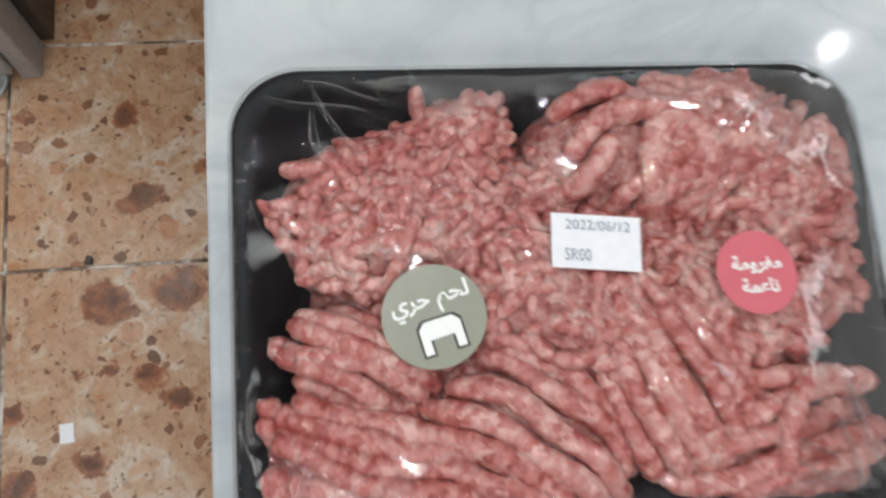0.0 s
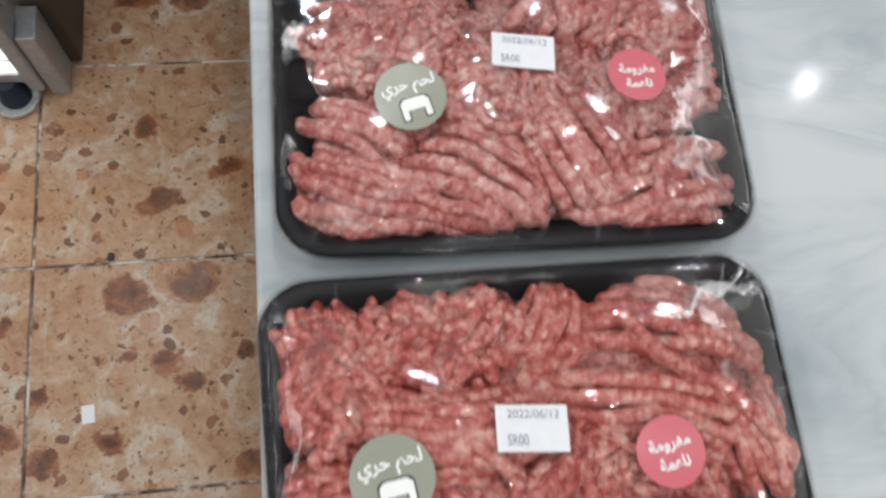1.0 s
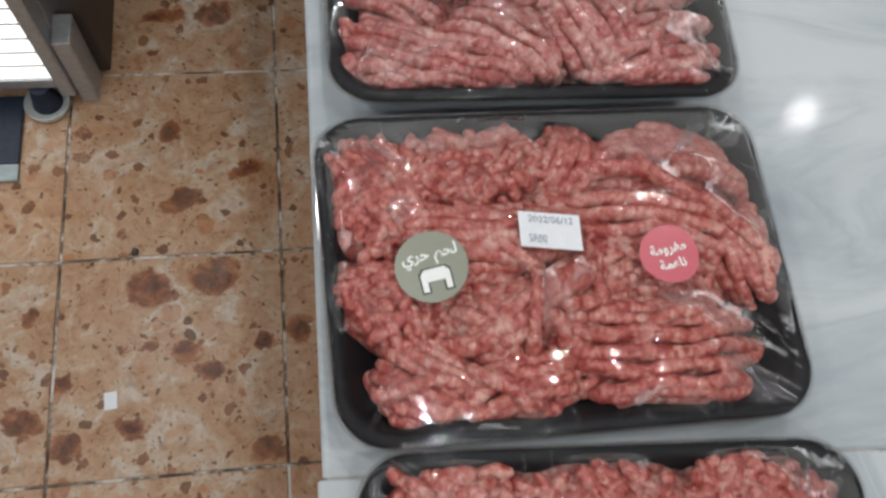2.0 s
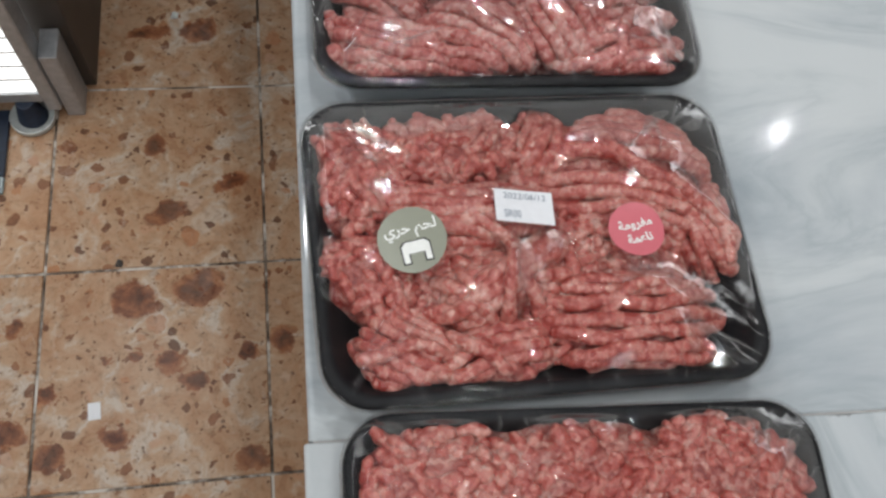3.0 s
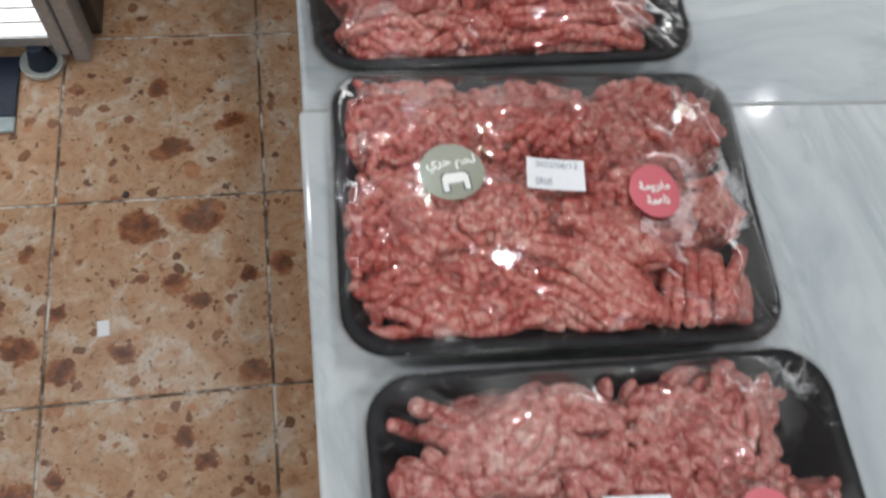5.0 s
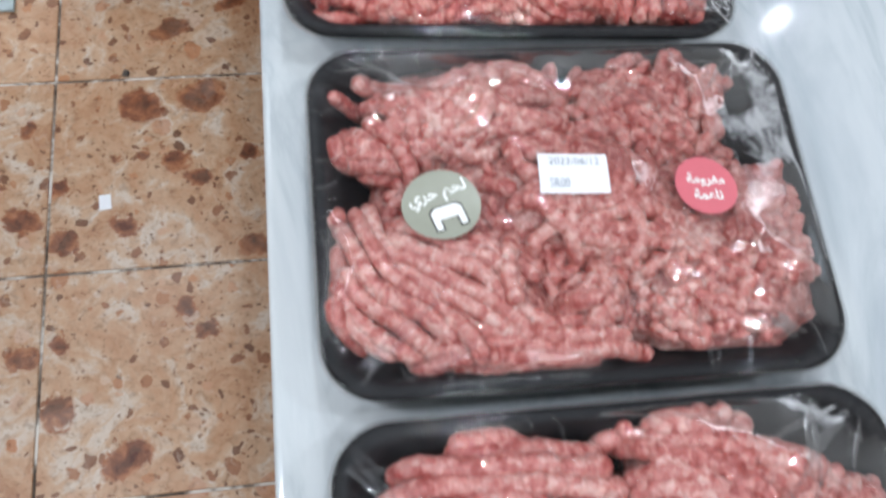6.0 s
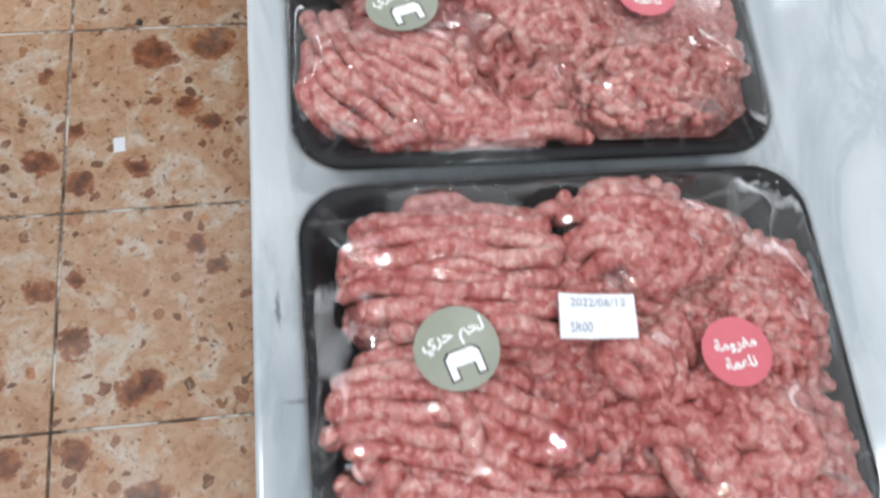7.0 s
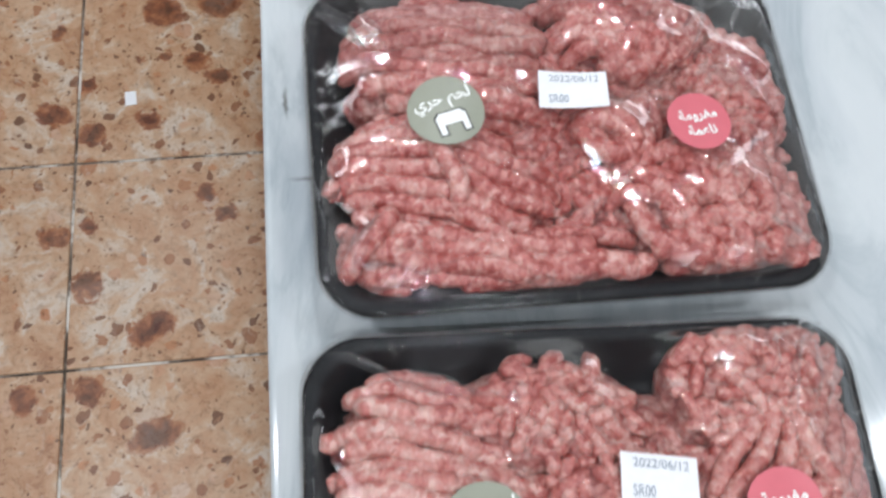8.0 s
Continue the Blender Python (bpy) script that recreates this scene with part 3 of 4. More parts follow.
def stamp(grid, pts, radius):
    """Raise the height grid by round strands."""
    xs, ys, zs = (np.array([p[k] for p in pts]) for k in range(3))
    m = int(radius / CELL) + 1
    ix, iy = np.rint(xs / CELL).astype(int) + NX // 2, np.rint(ys / CELL).astype(int) + NY // 2
    for dx in range(-m, m + 1):
        for dy in range(-m, m + 1):
            d2 = (dx * dx + dy * dy) * CELL * CELL
            if d2 <= radius * radius:
                jx, jy = np.clip(ix + dx, 0, NX - 1), np.clip(iy + dy, 0, NY - 1)
                np.maximum.at(grid, (jx, jy), zs + math.sqrt(radius * radius - d2))


def stretch_film(meat):
    """A taut skin over the meat, held by the tray's rim."""
    edge = RIM + 0.0006
    xx, yy = np.meshgrid(np.abs(GX), np.abs(GY), indexing="ij")
    inset = np.minimum(HALF_X - xx, HALF_Y - yy)
    fixed = inset < 0.004
    skin = np.maximum(meat + 0.0007, edge * np.ones_like(meat))
    skin[fixed] = edge
    low = np.where(meat > 0.0, meat + 0.0007, 0.0)
    for _ in range(700):
        mean = skin.copy()
        mean[1:-1, 1:-1] = (skin[2:, 1:-1] + skin[:-2, 1:-1] + skin[1:-1, 2:] + skin[1:-1, :-2]) / 4
        skin = np.maximum(0.35 * skin + 0.65 * mean, low)
        skin[fixed] = edge
    return skin


def height_at(grid, x, y):
    fx, fy = np.clip(x / CELL + NX // 2, 0, NX - 1.001), np.clip(y / CELL + NY // 2, 0, NY - 1.001)
    i, j = int(fx), int(fy)
    s, t = fx - i, fy - j
    return grid[i, j] * (1 - s) * (1 - t) + grid[i + 1, j] * s * (1 - t) + grid[i, j + 1] * (1 - s) * t + grid[i + 1, j + 1] * s * t


def film_mesh(skin, seed):
    """The clear film: the skin on top, drawn down over the rim and the walls."""
    n, k_all = 240, 72
    outline = rounded(HALF_X - 0.0012, HALF_Y - 0.0012, CORNER - 0.0012, n)
    rings = []
    for k in range(1, k_all + 1):
        f = k / k_all
        ring = []
        for i, (x, y) in enumerate(outline):
            px, py = x * f, y * f
            z = height_at(skin, px, py)
            # gathers running in from the corners
            corner = max(0.0, abs(x) / HALF_X + abs(y) / HALF_Y - 1.45) * 2.2
            z += corner * f * f * (1 - f) * 0.0013 * math.sin(i * 0.25 + seed + 5 * f * math.sin(seed + i * 0.05))
            # small ripples towards the rim
            z += max(0.0, (f - 0.88) / 0.12) * 0.00035 * noise.noise(Vector((i * 0.83, f * 9, seed)))
            ring.append((px, py, z))
        rings.append(ring)
    for inset, z in ((-0.0004, 0.0232), (-0.0010, 0.0212), (-0.0002, 0.0190), (0.0028, 0.0160), (0.0158, 0.0008), (0.020, 0.0002)):
        rings.append([(x, y, z + (0.0005 * noise.noise(Vector((i * 0.83, z * 300, seed))) if z > 0.002 else 0)) for i, (x, y) in enumerate(rounded(HALF_X - inset, HALF_Y - inset, CORNER - inset * 0.35, n))])
    return rings_mesh(rings, True, False)


def film_folds(skin, rng):
    """Narrow pleats of gathered film at the corners and along the near edge."""
    verts, faces = [], []

    def pleat(x, y, way, length, width, high):
        dx, dy = math.cos(way), math.sin(way)
        n = 10
        start = len(verts)
        for i in range(n):
            f = i / (n - 1)
            w = width * math.sin(math.pi * (0.12 + 0.86 * f)) * 0.5
            bend = 0.0012 * math.sin(5 * f + x * 900)
            px, py = x + dx * length * f - dy * bend, y + dy * length * f + dx * bend
            for side, up in ((-1, 0.0002), (0, high * math.sin(math.pi * (0.1 + 0.85 * f)) + 0.0002), (1, 0.0002)):
                qx, qy = px - dy * w * side, py + dx * w * side
                verts.append((qx, qy, height_at(skin, qx, qy) + up))
        for i in range(n - 1):
            for k in range(2):
                a = start + 3 * i + k
                faces.append((a, a + 1, a + 4, a + 3))

    for sx, sy in ((1, 1), (-1, 1), (-1, -1), (1, -1)):
        for _ in range(rng.randint(3, 6)):
            x, y = sx * (HALF_X - rng.uniform(0.004, 0.030)), sy * (HALF_Y - rng.uniform(0.004, 0.016))
            way = math.atan2(-y * 1.2, -x) + rng.uniform(-0.6, 0.6)
            pleat(x, y, way, rng.uniform(0.014, 0.044), rng.uniform(0.0012, 0.0058), rng.uniform(0.0003, 0.0009))
    for _ in range(14):
        side = rng.choice((-1, 1, -1))
        pleat(rng.uniform(-0.07, 0.07), side * (HALF_Y - 0.002), -side * (math.pi / 2 + rng.uniform(-0.5, 0.5)), rng.uniform(0.004, 0.014), rng.uniform(0.0008, 0.0024), 0.0005)
    for _ in range(10):
        side = rng.choice((-1, 1))
        pleat(side * (HALF_X - 0.002), rng.uniform(-0.045, 0.045), (math.pi if side > 0 else 0) + rng.uniform(-0.5, 0.5), rng.uniform(0.004, 0.013), rng.uniform(0.0008, 0.0022), 0.0005)
    return verts, faces


def surface_fit(skin, cx, cy, r):
    """A smooth sheet of paper lying on the film: a quadric through its heights."""
    g = np.linspace(-r, r, 9)
    xx, yy = np.meshgrid(g, g)
    x, y = xx.ravel(), yy.ravel()
    z = np.array([height_at(skin, cx + a, cy + b) for a, b in zip(x, y)])
    m = np.stack([np.ones_like(x), x, y, x * x, x * y, y * y], 1)
    c = np.linalg.lstsq(m, z, rcond=None)[0]
    gap = float(np.max(z - m @ c)) + 0.0004

    def at(a, b):
        return float(c @ np.array([1, a, b, a * a, a * b, b * b])) + gap
    return at


def paper(name, outline, cx, cy, turn, at, mat, parent, label, lift=0.0, rings=5, thick=0.00012):
    """A thin sheet with the given outline, bent to the film."""
    ca, sa = math.cos(math.radians(turn)), math.sin(math.radians(turn))
    out = []
    for k in range(1, rings + 1):
        ring = []
        for x, y in outline:
            x, y = x * k / rings, y * k / rings
            px, py = x * ca - y * sa, x * sa + y * ca
            ring.append((cx + px, cy + py, at(px, py) + lift))
        out.append(ring)
    out.append([(x, y, z - thick) for x, y, z in out[-1]])
    verts, faces = rings_mesh(out, True, False)
    return sheet(name, verts, faces, mat, parent, label, smooth=False)


def lettering(text, size, squeeze=1.0, bold=0.0):
    """Flat triangles of built-in lettering, centred."""
    curve = bpy.data.curves.new("lettering", "FONT")
    curve.body, curve.size, curve.align_x, curve.align_y, curve.resolution_u = text, size, "CENTER", "CENTER", 3
    curve.offset = bold
    ob = bpy.data.objects.new("lettering", curve)
    scene.collection.objects.link(ob)
    bpy.context.view_layer.update()
    mesh = bpy.data.meshes.new_from_object(ob.evaluated_get(bpy.context.evaluated_depsgraph_get()))
    verts = [(v.co.x * squeeze, v.co.y) for v in mesh.vertices]
    faces = [tuple(p.vertices) for p in mesh.polygons]
    bpy.data.objects.remove(ob)
    bpy.data.meshes.remove(mesh)
    return verts, faces


DATE, PRICE = lettering("2022/06/12", 0.0042, 1.0), lettering("SR00", 0.0052, 0.72)
GREEN_WORDS = lettering("\uFEF1\uFEAE\uFEA3 \uFEE2\uFEA4\uFEDF", 0.0064, 1.0, 0.00016)
PINK_UPPER, PINK_LOWER = lettering("\uFE94\uFEE3\uFEED\uFEAE\uFED4\uFEE3", 0.0054, 1.0, 0.00018), lettering("\uFE94\uFEE4\uFECB\uFE8E\uFEE7", 0.0054, 1.0, 0.00018)


def printed(name, letters, dx, dy, tilt, cx, cy, turn, at, mat, parent, lift=0.00025):
    verts, faces = letters
    ct, st = math.cos(math.radians(tilt)), math.sin(math.radians(tilt))
    ca, sa = math.cos(math.radians(turn)), math.sin(math.radians(turn))
    out = []
    for x, y in verts:
        x, y = dx + x * ct - y * st, dy + x * st + y * ct
        px, py = x * ca - y * sa, x * sa + y * ca
        out.append((cx + px, cy + py, at(px, py) + lift))
    return sheet(name, out, faces, mat, parent, smooth=False)


def disc(r, n=48):
    return [(r * math.cos(2 * math.pi * i / n), r * math.sin(2 * math.pi * i / n)) for i in range(n)]


def arch(w, h, t, r):
    """A plain arch-shaped emblem: a rounded block with a gap below it."""
    return [(-w, -h), (-w + t, -h), (-w + t, -0.15 * h), (w - t, -0.15 * h), (w - t, -h), (w, -h), (w, h - r), (w - r, h), (-w + r, h), (-w, h - r)]


def emblem(grow):
    w, h, t = 0.0058 + grow, 0.0045 + grow, 0.0024 + 2 * grow
    pts = arch(w, h, t, 0.0018)
    tri = bmesh.new()
    f = tri.faces.new([tri.verts.new((x, y, 0)) for x, y in pts])
    bmesh.ops.triangulate(tri, faces=[f])
    verts = [(v.co.x, v.co.y) for v in tri.verts]
    tri.verts.index_update()
    faces = [tuple(v.index for v in g.verts) for g in tri.faces]
    tri.free()
    return verts, faces


def drawn_in(verts, taper):
    """The tray's left wall, pulled in by the tight film: millimetres at its far and near end."""
    out = []
    for x, y, z in verts:
        share = min(max(0.5 - y / (2 * HALF_Y), 0.0), 1.0)
        inset = (taper[0] * (1 - share) + taper[1] * share) * 0.001
        out.append((x + inset * max(-x, 0.0) / HALF_X, y, z))
    return out


def meat_pack(place, patches, label_at, label_turn, round_at, round_turn, pink_at, pink_turn, seed, label, tone, taper=(0, 2), gauge=1.0, crumb=1.0):
    strand_mat, shaded_core_mat = MEATS[tone]
    rng = random.Random(seed)
    x, y, turn, size = place
    pack = tagged(new("meat_pack"), label, "packed meat", "row of wrapped meat trays")
    pack.matrix_basis = pose(x, y, COUNTER, 0, 0, turn) @ Matrix.Scale(size, 4)
    verts, faces = tray_mesh()
    sheet("foam_tray", drawn_in(verts, taper), faces, FOAM, pack, "black foam tray with rounded corners")
    patches = [(cx / 1000, cy / 1000, a / 1000, b / 1000, t, k, h / 1000, bend / 1000) for cx, cy, a, b, t, k, h, bend in (BASE, *patches)]
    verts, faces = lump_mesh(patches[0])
    meat = sheet("minced_meat", drawn_in(verts, taper), faces, shaded_core_mat, pack, "heap of raw pink minced meat strands")
    grid = np.zeros((NX, NY))
    loose = ([], [], [])
    for number, patch in enumerate(patches):
        cx, cy, a, b, t, kind, h, bend = patch
        if number:
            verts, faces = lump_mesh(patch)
            sheet("meat_lump", drawn_in(verts, taper), faces, shaded_core_mat, meat)
        paths = []
        if kind:
            for _ in range(int(math.pi * a * b / (0.000023 * crumb ** 2 if kind == 1 else 0.000095))):
                paths.append(strand_path(rng, patch, 0, True))
        else:
            arcs = max(3, int(math.pi * 0.5 * (b + h * 0.8) / (STRAND * gauge * 1.82)))
            for i in range(arcs):
                w = -math.pi / 2 + math.pi * (i + 0.5 + rng.uniform(-0.12, 0.12)) / arcs
                paths.append(strand_path(rng, patch, b * 0.985 * math.sin(w), False))
            paths = fold_back(rng, paths)
            # a few stray strands lying across the others
            for _ in range(rng.randint(0, 1)):
                way = t + rng.choice((-1, 1)) * rng.uniform(18, 60)
                over = (cx + rng.uniform(-0.5, 0.5) * a, cy + rng.uniform(-0.3, 0.3) * b, min(a, 0.022), min(b, 0.014), way, 0, h + 0.0022, bend * rng.uniform(-2, 2))
                paths.append(strand_path(rng, over, rng.uniform(-0.3, 0.3) * over[3], False))
        for count, path in enumerate(paths):
            r = STRAND * rng.uniform(0.90, 1.07) * (0.74 * crumb if kind == 1 else gauge)
            path = [inside_tray(p, r * 0.9) for p in path]
            stamp(grid, path, r)
            verts, faces, marks = tube(path, r, rng.uniform(0, 50), 0.24 if kind == 1 else 0.20)
            if number and (count < 30 or kind != 1):
                along_strand(sheet("strand", drawn_in(verts, taper), faces, strand_mat, meat), marks)
            else:
                start = len(loose[0])
                loose[0].extend(verts)
                loose[2].extend(marks)
                loose[1].extend(tuple(start + i for i in face) for face in faces)
    tagged(along_strand(sheet("meat_crumbs", drawn_in(loose[0], taper), loose[1], strand_mat, meat), loose[2]), kind="stuff")
    skin = stretch_film(grid)
    verts, faces = film_mesh(skin, seed)
    film = sheet("cling_film", drawn_in(verts, taper), faces, FILM, pack, "clear shiny stretched cling film")
    film.visible_shadow = False
    verts, faces = film_folds(skin, rng)
    folds = tagged(sheet("film_folds", drawn_in(verts, taper), faces, FOLD, film), kind="stuff")
    folds.visible_shadow = False
    mm = 0.001
    cx, cy = label_at[0] * mm, label_at[1] * mm
    at = surface_fit(skin, cx, cy, 0.013)
    w, h = 0.013, 0.008
    edge = [(w * min(1, max(-1, s)), h * min(1, max(-1, t))) for s, t in
            [(-1 + 2 * i / 8, -1) for i in range(8)] + [(1, -1 + 2 * i / 6) for i in range(6)] + [(1 - 2 * i / 8, 1) for i in range(8)] + [(-1, 1 - 2 * i / 6) for i in range(6)]]
    tag = paper("price_label", edge, cx, cy, label_turn, at, PAPER, pack, "white rectangular price label with date")
    printed("date_print", DATE, 0.0005, 0.0047, 0, cx, cy, label_turn, at, INK, tag)
    printed("price_print", PRICE, -0.0055, -0.0042, 0, cx, cy, label_turn, at, INK, tag)
    cx, cy = round_at[0] * mm, round_at[1] * mm
    at = surface_fit(skin, cx, cy, 0.0135)
    tag = paper("round_sticker", disc(0.0143), cx, cy, round_turn, at, OLIVE, pack, "round grey-green sticker with white lettering")
    printed("white_lettering", GREEN_WORDS, -0.0003, 0.0052, 6, cx, cy, round_turn, at, WHITE_INK, tag)
    printed("emblem_outline", emblem(0.0006), 0.0012, -0.0052, 6, cx, cy, round_turn, at, BLACK_INK, tag, 0.0002)
    printed("emblem", emblem(0.0), 0.0012, -0.0052, 6, cx, cy, round_turn, at, WHITE_INK, tag, 0.00035)
    cx, cy = pink_at[0] * mm, pink_at[1] * mm
    at = surface_fit(skin, cx, cy, 0.0118)
    tag = paper("round_sticker", disc(0.0123), cx, cy, pink_turn, at, PINK, pack, "round pink-red sticker with white lettering")
    printed("white_lettering", PINK_UPPER, 0.0, 0.0026, 5, cx, cy, pink_turn, at, WHITE_INK, tag)
    printed("white_lettering", PINK_LOWER, 0.0005, -0.0042, 5, cx, cy, pink_turn, at, WHITE_INK, tag)
    return pack


BASE = (1, -3, 80, 53, 0, 1, 23, 0)
# patches of strands: x, y, half length, half width (mm), direction, kind (0 strands, 1 crumbs, 2 tangle), height, bend
PACK_A = ((-48, 26, 38, 30, 8, 1, 32, 0), (-30, 49, 17, 15, 30, 1, 31, 0), (33, 43, 46, 21, 0, 2, 33, 0), (66, 30, 27, 31, 80, 1, 31, 0),
          (81, -1, 13, 12, 0, 1, 23, 0), (-2, -4, 38, 26, -30, 1, 34, 0), (28, -27, 26, 24, -64, 0, 33, 4), (56, -42, 36, 20, 14, 0, 30, -4),
          (-58, -44, 36, 17, -12, 0, 29, 4), (-62, -17, 23, 13, -26, 0, 28, 0), (-15, -43, 32, 22, -38, 0, 33, -7), (54, -8, 28, 20, 0, 1, 31, 0))
PACK_B = ((-72, 32, 25, 30, 10, 1, 31, 0), (-30, 43, 38, 22, 4, 1, 31, 0), (10, 46, 18, 14, 62, 0, 29, 8), (50, 26, 41, 29, -14, 0, 32, -9),
          (-76, -12, 19, 24, 60, 1, 29, 0), (-28, 11, 36, 17, 2, 0, 33, 2), (-18, -22, 36, 16, 12, 2, 31, 0), (38, -38, 43, 22, -2, 0, 31, 3),
          (-58, -46, 24, 17, -35, 0, 28, 5), (-22, -51, 28, 12, 16, 0, 28, -4), (84, 2, 26, 13, -72, 0, 29, 5), (-12, -18, 33, 7, 32, 0, 34, 2))
PACK_C = ((-60, 40, 37, 27, 0, 1, 31, 0), (-6, 43, 50, 22, 0, 1, 31, 0), (54, 38, 38, 28, 0, 1, 31, 0), (34, 6, 20, 17, 52, 2, 34, 0),
          (-71, -12, 25, 31, 0, 1, 30, 0), (78, -2, 16, 20, 0, 1, 26, 0), (10, -39, 43, 18, -32, 0, 31, -6), (-58, -46, 30, 17, -42, 2, 27, 3),
          (65, -46, 22, 20, 75, 0, 28, 0), (26, -16, 38, 15, -24, 2, 33, 0), (-28, -4, 32, 24, -20, 1, 33, 0), (-26, -51, 34, 14, -5, 1, 27, 0))
PACK_D = ((-31, 40, 45, 22, -8, 2, 32, 0), (35, 39, 38, 25, 10, 1, 32, 0), (-69, 26, 18, 10, -14, 0, 25, 4), (2, 2, 40, 26, -12, 2, 34, 0),
          (-70, -28, 34, 19, -52, 0, 30, 7), (-22, -53, 42, 13, -2, 0, 29, -3), (56, -30, 40, 33, 8, 1, 33, 0), (78, -8, 18, 28, 0, 1, 29, 0),
          (-40, -30, 40, 17, -34, 0, 33, -7), (3, -41, 15, 11, 60, 2, 33, 0))
PACK_E = ((-38, 42, 44, 17, -2, 0, 31, -4), (36, 40, 35, 21, -12, 2, 33, 0), (-38, 19, 47, 17, -2, 0, 33, 2), (-45, -20, 46, 24, -15, 0, 34, -6),
          (-20, -50, 56, 14, -8, 0, 29, 5), (22, -3, 18, 17, 75, 2, 34, 0), (72, 8, 25, 32, 5, 1, 32, 0), (55, -36, 41, 29, -14, 2, 32, 0),
          (-68, -42, 22, 15, -10, 0, 29, 4), (70, 29, 22, 15, 0, 1, 28, 0))
PACK_F = ((-57, 32, 32, 20, -9, 0, 31, -5), (-14, 37, 36, 23, 0, 1, 32, 0), (62, 47, 36, 24, 0, 1, 33, 0), (66, 18, 32, 25, 62, 0, 33, 4),
          (-50, 6, 40, 20, -9, 0, 33, -4), (2, 8, 30, 21, 0, 1, 35, 0), (40, -28, 50, 28, -8, 0, 33, 4), (-42, -26, 42, 24, -10, 0, 32, 3),
          (-6, -50, 70, 16, -4, 0, 29, 3))

WRAPPED = "film-wrapped black tray of minced meat, "
meat_pack((0.1792, 0.1065, -1.3, 0.985), PACK_A, (4.8, 11), -5.5, (-42.2, -7.4), 8, (52, 0.6), -4, 1, WRAPPED + "crumbly pink heap", "rosy", (0, 0.8), 1.12)
meat_pack((0.172, -0.0392, -0.2, 1.01), PACK_B, (-4, 9.3), -4.2, (-52.9, -2.6), 3, (44.4, -2.7), 4, 2, WRAPPED + "wavy red strands", "deep_red", (0, 4.8), 1.0, 1.1)
meat_pack((0.178, -0.184, -3.0, 1.0), PACK_C, (1, 8), -5.7, (-45, 10), 0, (44, -3), 2, 3, WRAPPED + "tangled short strands", "deep_red", crumb=1.2)
meat_pack((0.183, -0.3292, -1.4, 1.01), PACK_D, (-1, 6), -2.7, (-50, -2.2), 10, (50.7, 1), -8, 4, WRAPPED + "strands and crumbs mixed", "pale", gauge=1.12, crumb=1.15)
meat_pack((0.183, -0.4768, -0.7, 1.025), PACK_E, (5.3, 10.8), -5.6, (-44, 2.5), 10, (51.7, -5), 0, 5, WRAPPED + "long parallel strands", "rosy", (1.4, 3.6), 1.22, 1.12)
meat_pack((0.176, -0.627, -2.5, 1.01), PACK_F, (16.6, 14.6), -8.0, (-41, 3), 5, (57, 4), 0, 6, WRAPPED + "looped pale strands", "pale", (-2.2, -0.5), 1.15, 1.15)


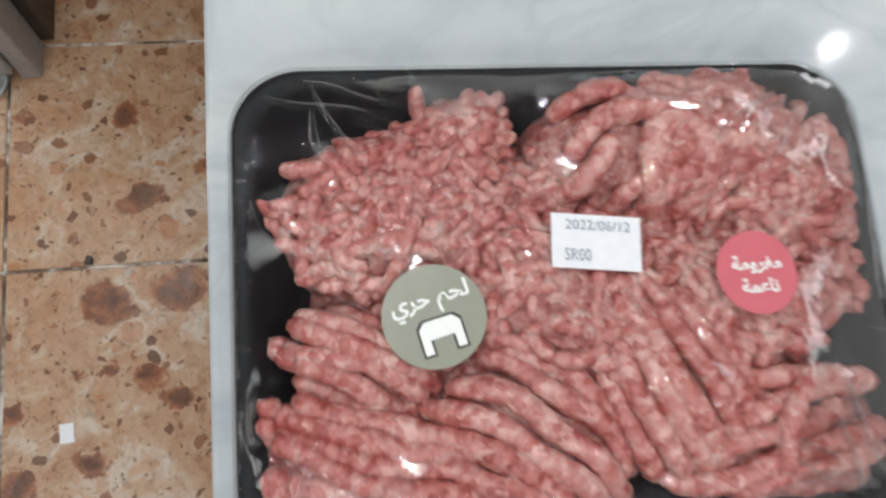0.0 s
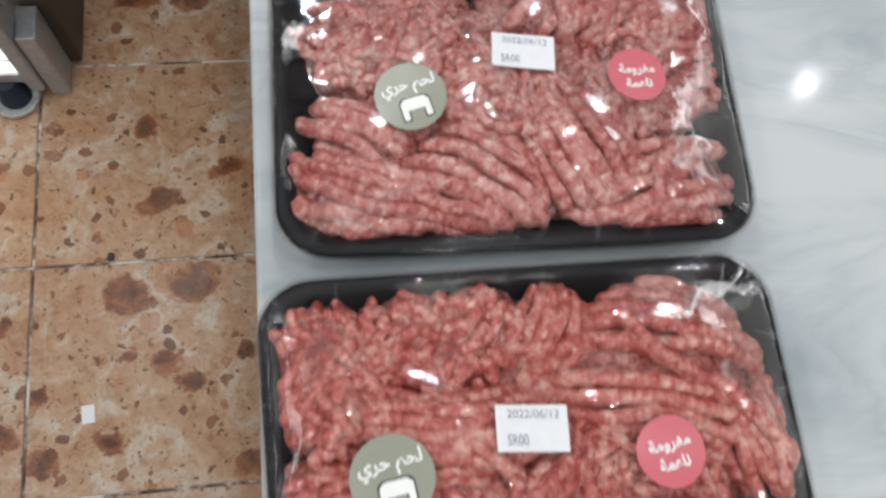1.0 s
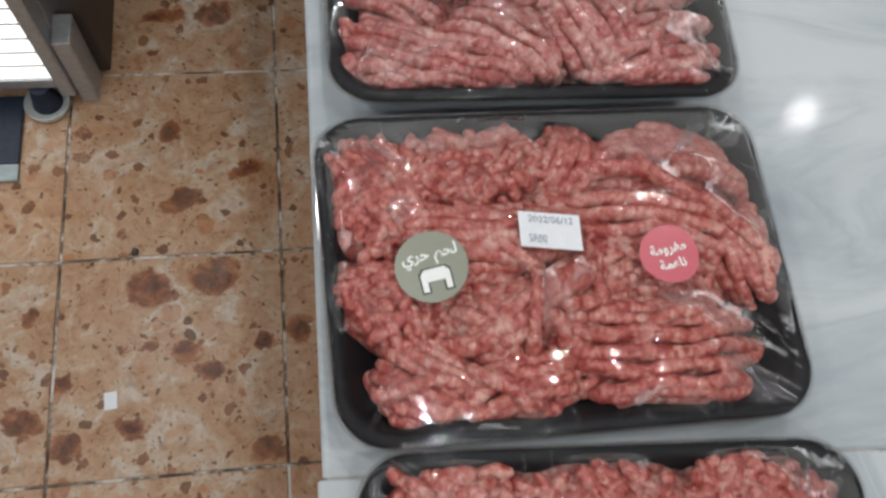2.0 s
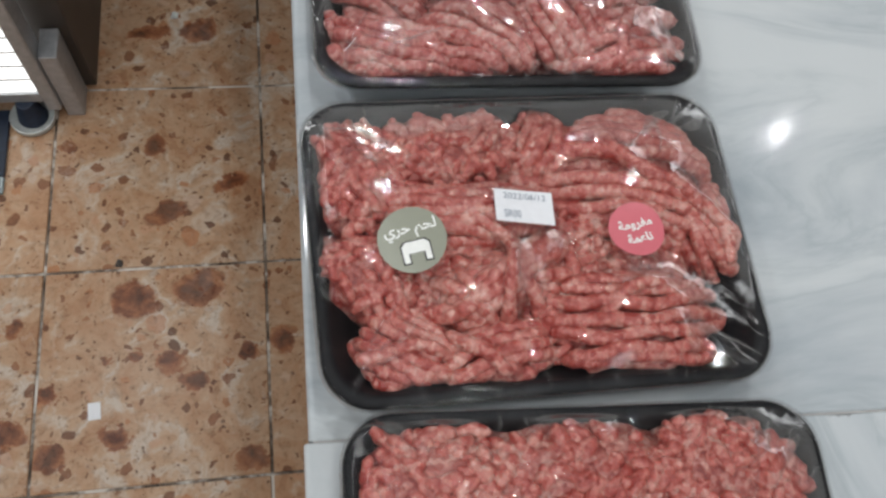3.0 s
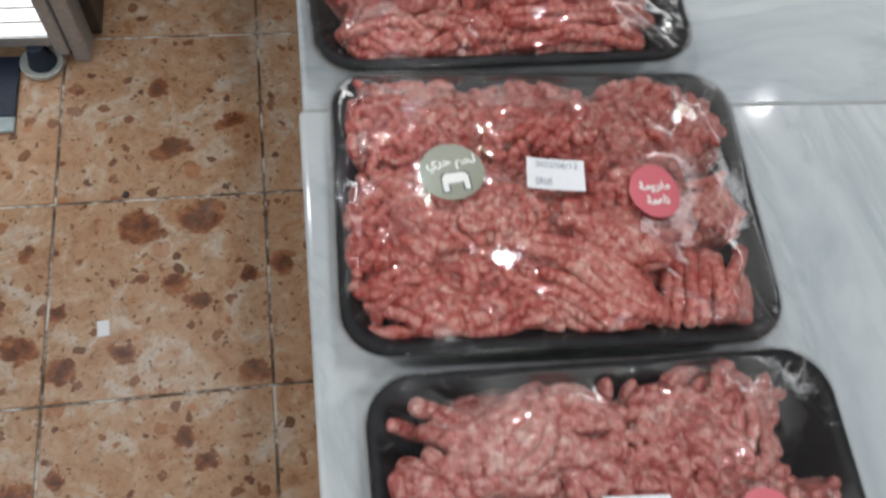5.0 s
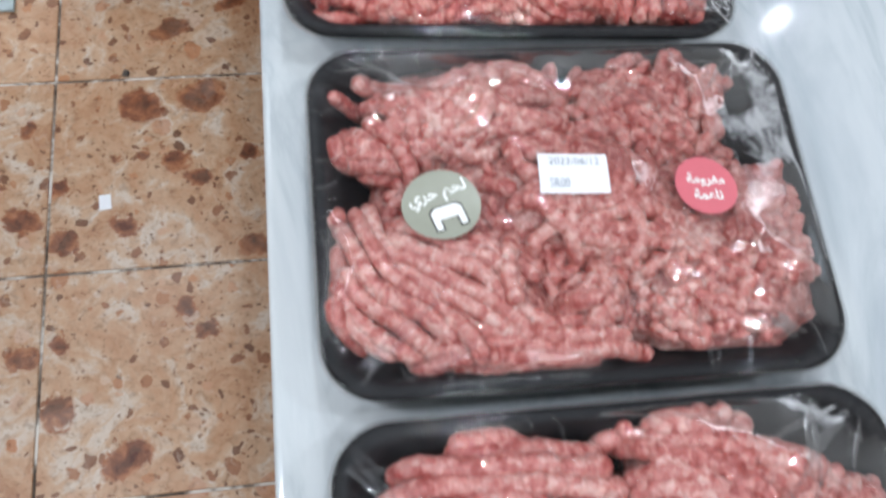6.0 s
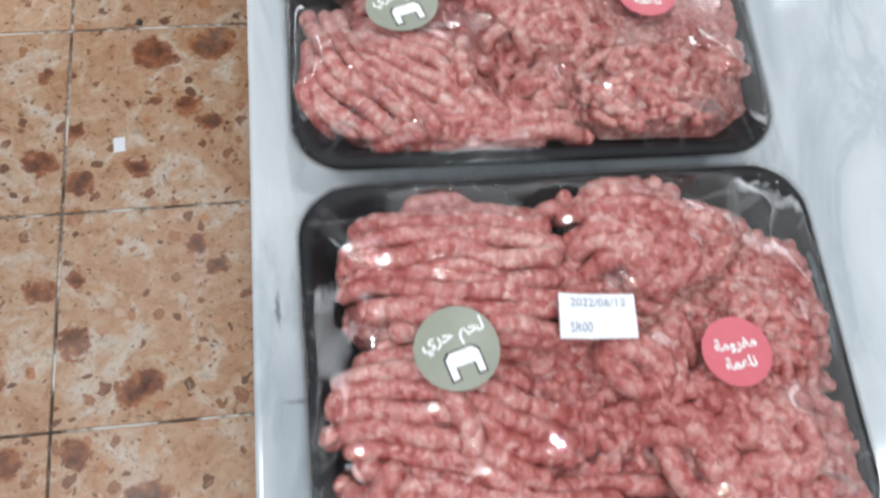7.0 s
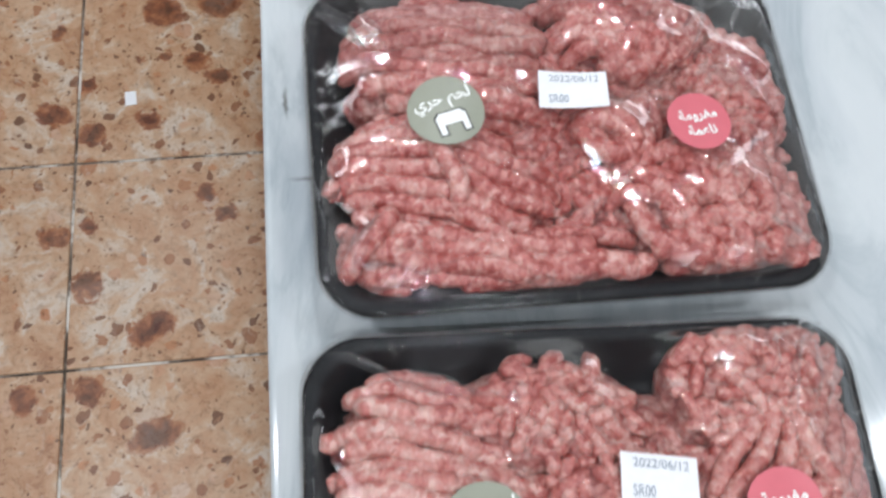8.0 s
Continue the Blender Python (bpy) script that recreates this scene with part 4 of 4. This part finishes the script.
# ---- on the floor ----
def cooler():
    """A steel cabinet with a lit louvred front, on small feet."""
    ob = tagged(new("display_cabinet"), "grey steel cabinet with lit white louvres, on feet", "cabinet")
    ob.matrix_basis = pose(-0.338, 0.613, 0)
    # the body's dark brown takes in the shade on the cabinet's side
    part("body", block(-0.80, 0.070, 0.052, 0.75, 0.004, 0.95, 0.003), DARK, ob)
    part("corner_post", block(0.004, 0.026, -0.012, 0.028, 0.030, 0.95, 0.003), STEEL, ob, "brushed steel corner post")
    part("side_bracket", block(0.027, 0.054, -0.004, 0.050, 0.002, 0.160, 0.002), STEEL, ob, "grey steel bracket")
    part("bottom_rail", block(-0.80, 0.003, -0.008, 0.028, 0.050, 0.072, 0.002), STEEL, ob)
    for k in range(7):
        part("louvre", block(-0.80, 0.003, -0.006, 0.026, 0.076 + 0.034 * k, 0.105 + 0.034 * k, 0.002), GLOW, ob, "" if k else "lit white louvre")
        # a strip stands in for the shaded gap, which the glow would fill
        part("louvre_gap", block(-0.80, 0.003, -0.005, 0.026, 0.1055 + 0.034 * k, 0.1095 + 0.034 * k), STEEL, ob)
    part("front_panel", block(-0.80, 0.003, -0.008, 0.026, 0.318, 0.95, 0.002), STEEL, ob)
    # a shallow round cup below the post, with the screw foot in it
    n = 40
    rings = []
    for r, z in ((0.030, 0.0005), (0.0345, 0.002), (0.0355, 0.011), (0.0345, 0.013), (0.0330, 0.012), (0.0315, 0.006), (0.010, 0.005)):
        rings.append([(-0.026 + r * math.cos(2 * math.pi * i / n), -0.008 + r * math.sin(2 * math.pi * i / n), z) for i in range(n)])
    verts, faces = rings_mesh(rings)
    sheet("foot_cup", verts, faces, RUBBER, ob, "pale round rubber foot cup")
    bm = bmesh.new()
    bmesh.ops.create_cone(bm, cap_ends=True, segments=24, radius1=0.024, radius2=0.014, depth=0.044, matrix=Matrix.Translation((-0.026, -0.006, 0.028)))
    bmesh.ops.bevel(bm, geom=list(bm.edges), offset=0.001, segments=1, affect="EDGES")
    part("foot", bm, NAVY, ob, "dark screw foot")


cooler()
mat_ob = tagged(new("floor_mat"), "dark navy rubber mat with a pale edge", "mat")
mat_ob.matrix_basis = pose(-0.40, 0.47, 0)
part("mat", block(-0.6, 0.0, 0.028, 0.15, 0.0005, 0.008, 0.002), NAVY, mat_ob)
part("mat_edge", block(-0.6, 0.0, -0.002, 0.0275, 0.0005, 0.007, 0.002), PALE, mat_ob, "pale grey-blue edging")

def speck(name, x, y, r, mat, label, category):
    """A small rough crumb lying on the floor."""
    bm = bmesh.new()
    bmesh.ops.create_icosphere(bm, subdivisions=2, radius=r)
    for v in bm.verts:
        v.co = (v.co + crumple(v.co, 0.9 / r, r * 0.5)) * Vector((1, 0.7, 0.45)).length / 1.3
        v.co.z *= 0.45
    low = min(v.co.z for v in bm.verts)
    for v in bm.verts:
        v.co.z -= low
    ob = tagged(part(name, bm, mat, smooth=True), label, category)
    ob.matrix_basis = pose(x, y, 0.0004)


speck("dirt_crumb", -0.221, 0.338, 0.0062, DARK, "small dark crumb of dirt on the tile joint", "dirt")
speck("plaster_crumb", -0.144, 0.808, 0.007, RUBBER, "small white crumb on the floor tiles", "dirt")

bm = block(-0.0088, 0.0088, -0.0125, 0.0125, 0.0003, 0.0012)
scrap = tagged(part("paper_scrap", bm, PAPER), "small white paper scrap on the floor tiles", "paper")
scrap.matrix_basis = pose(-0.248, 0.112, 0, 0, 0, 4)


# ---- floor tiles ----
def tiles():
    pitch, joint = 0.33, 0.0042
    bm = block(-pitch / 2 + joint / 2, pitch / 2 - joint / 2, -pitch / 2 + joint / 2, pitch / 2 - joint / 2, -0.008, 0.0, 0.0012, 1)
    mesh = bpy.data.meshes.new("tile")
    bm.to_mesh(mesh)
    bm.free()
    mesh.materials.append(TILE)
    for i in range(-7, 8):
        for j in range(-8, 8):
            ob = new("tile", mesh)
            ob.parent = floor
            ob.matrix_basis = pose(pitch * (i + 0.5), pitch * (j + 0.5), random.uniform(-0.0006, 0.0))


tiles()
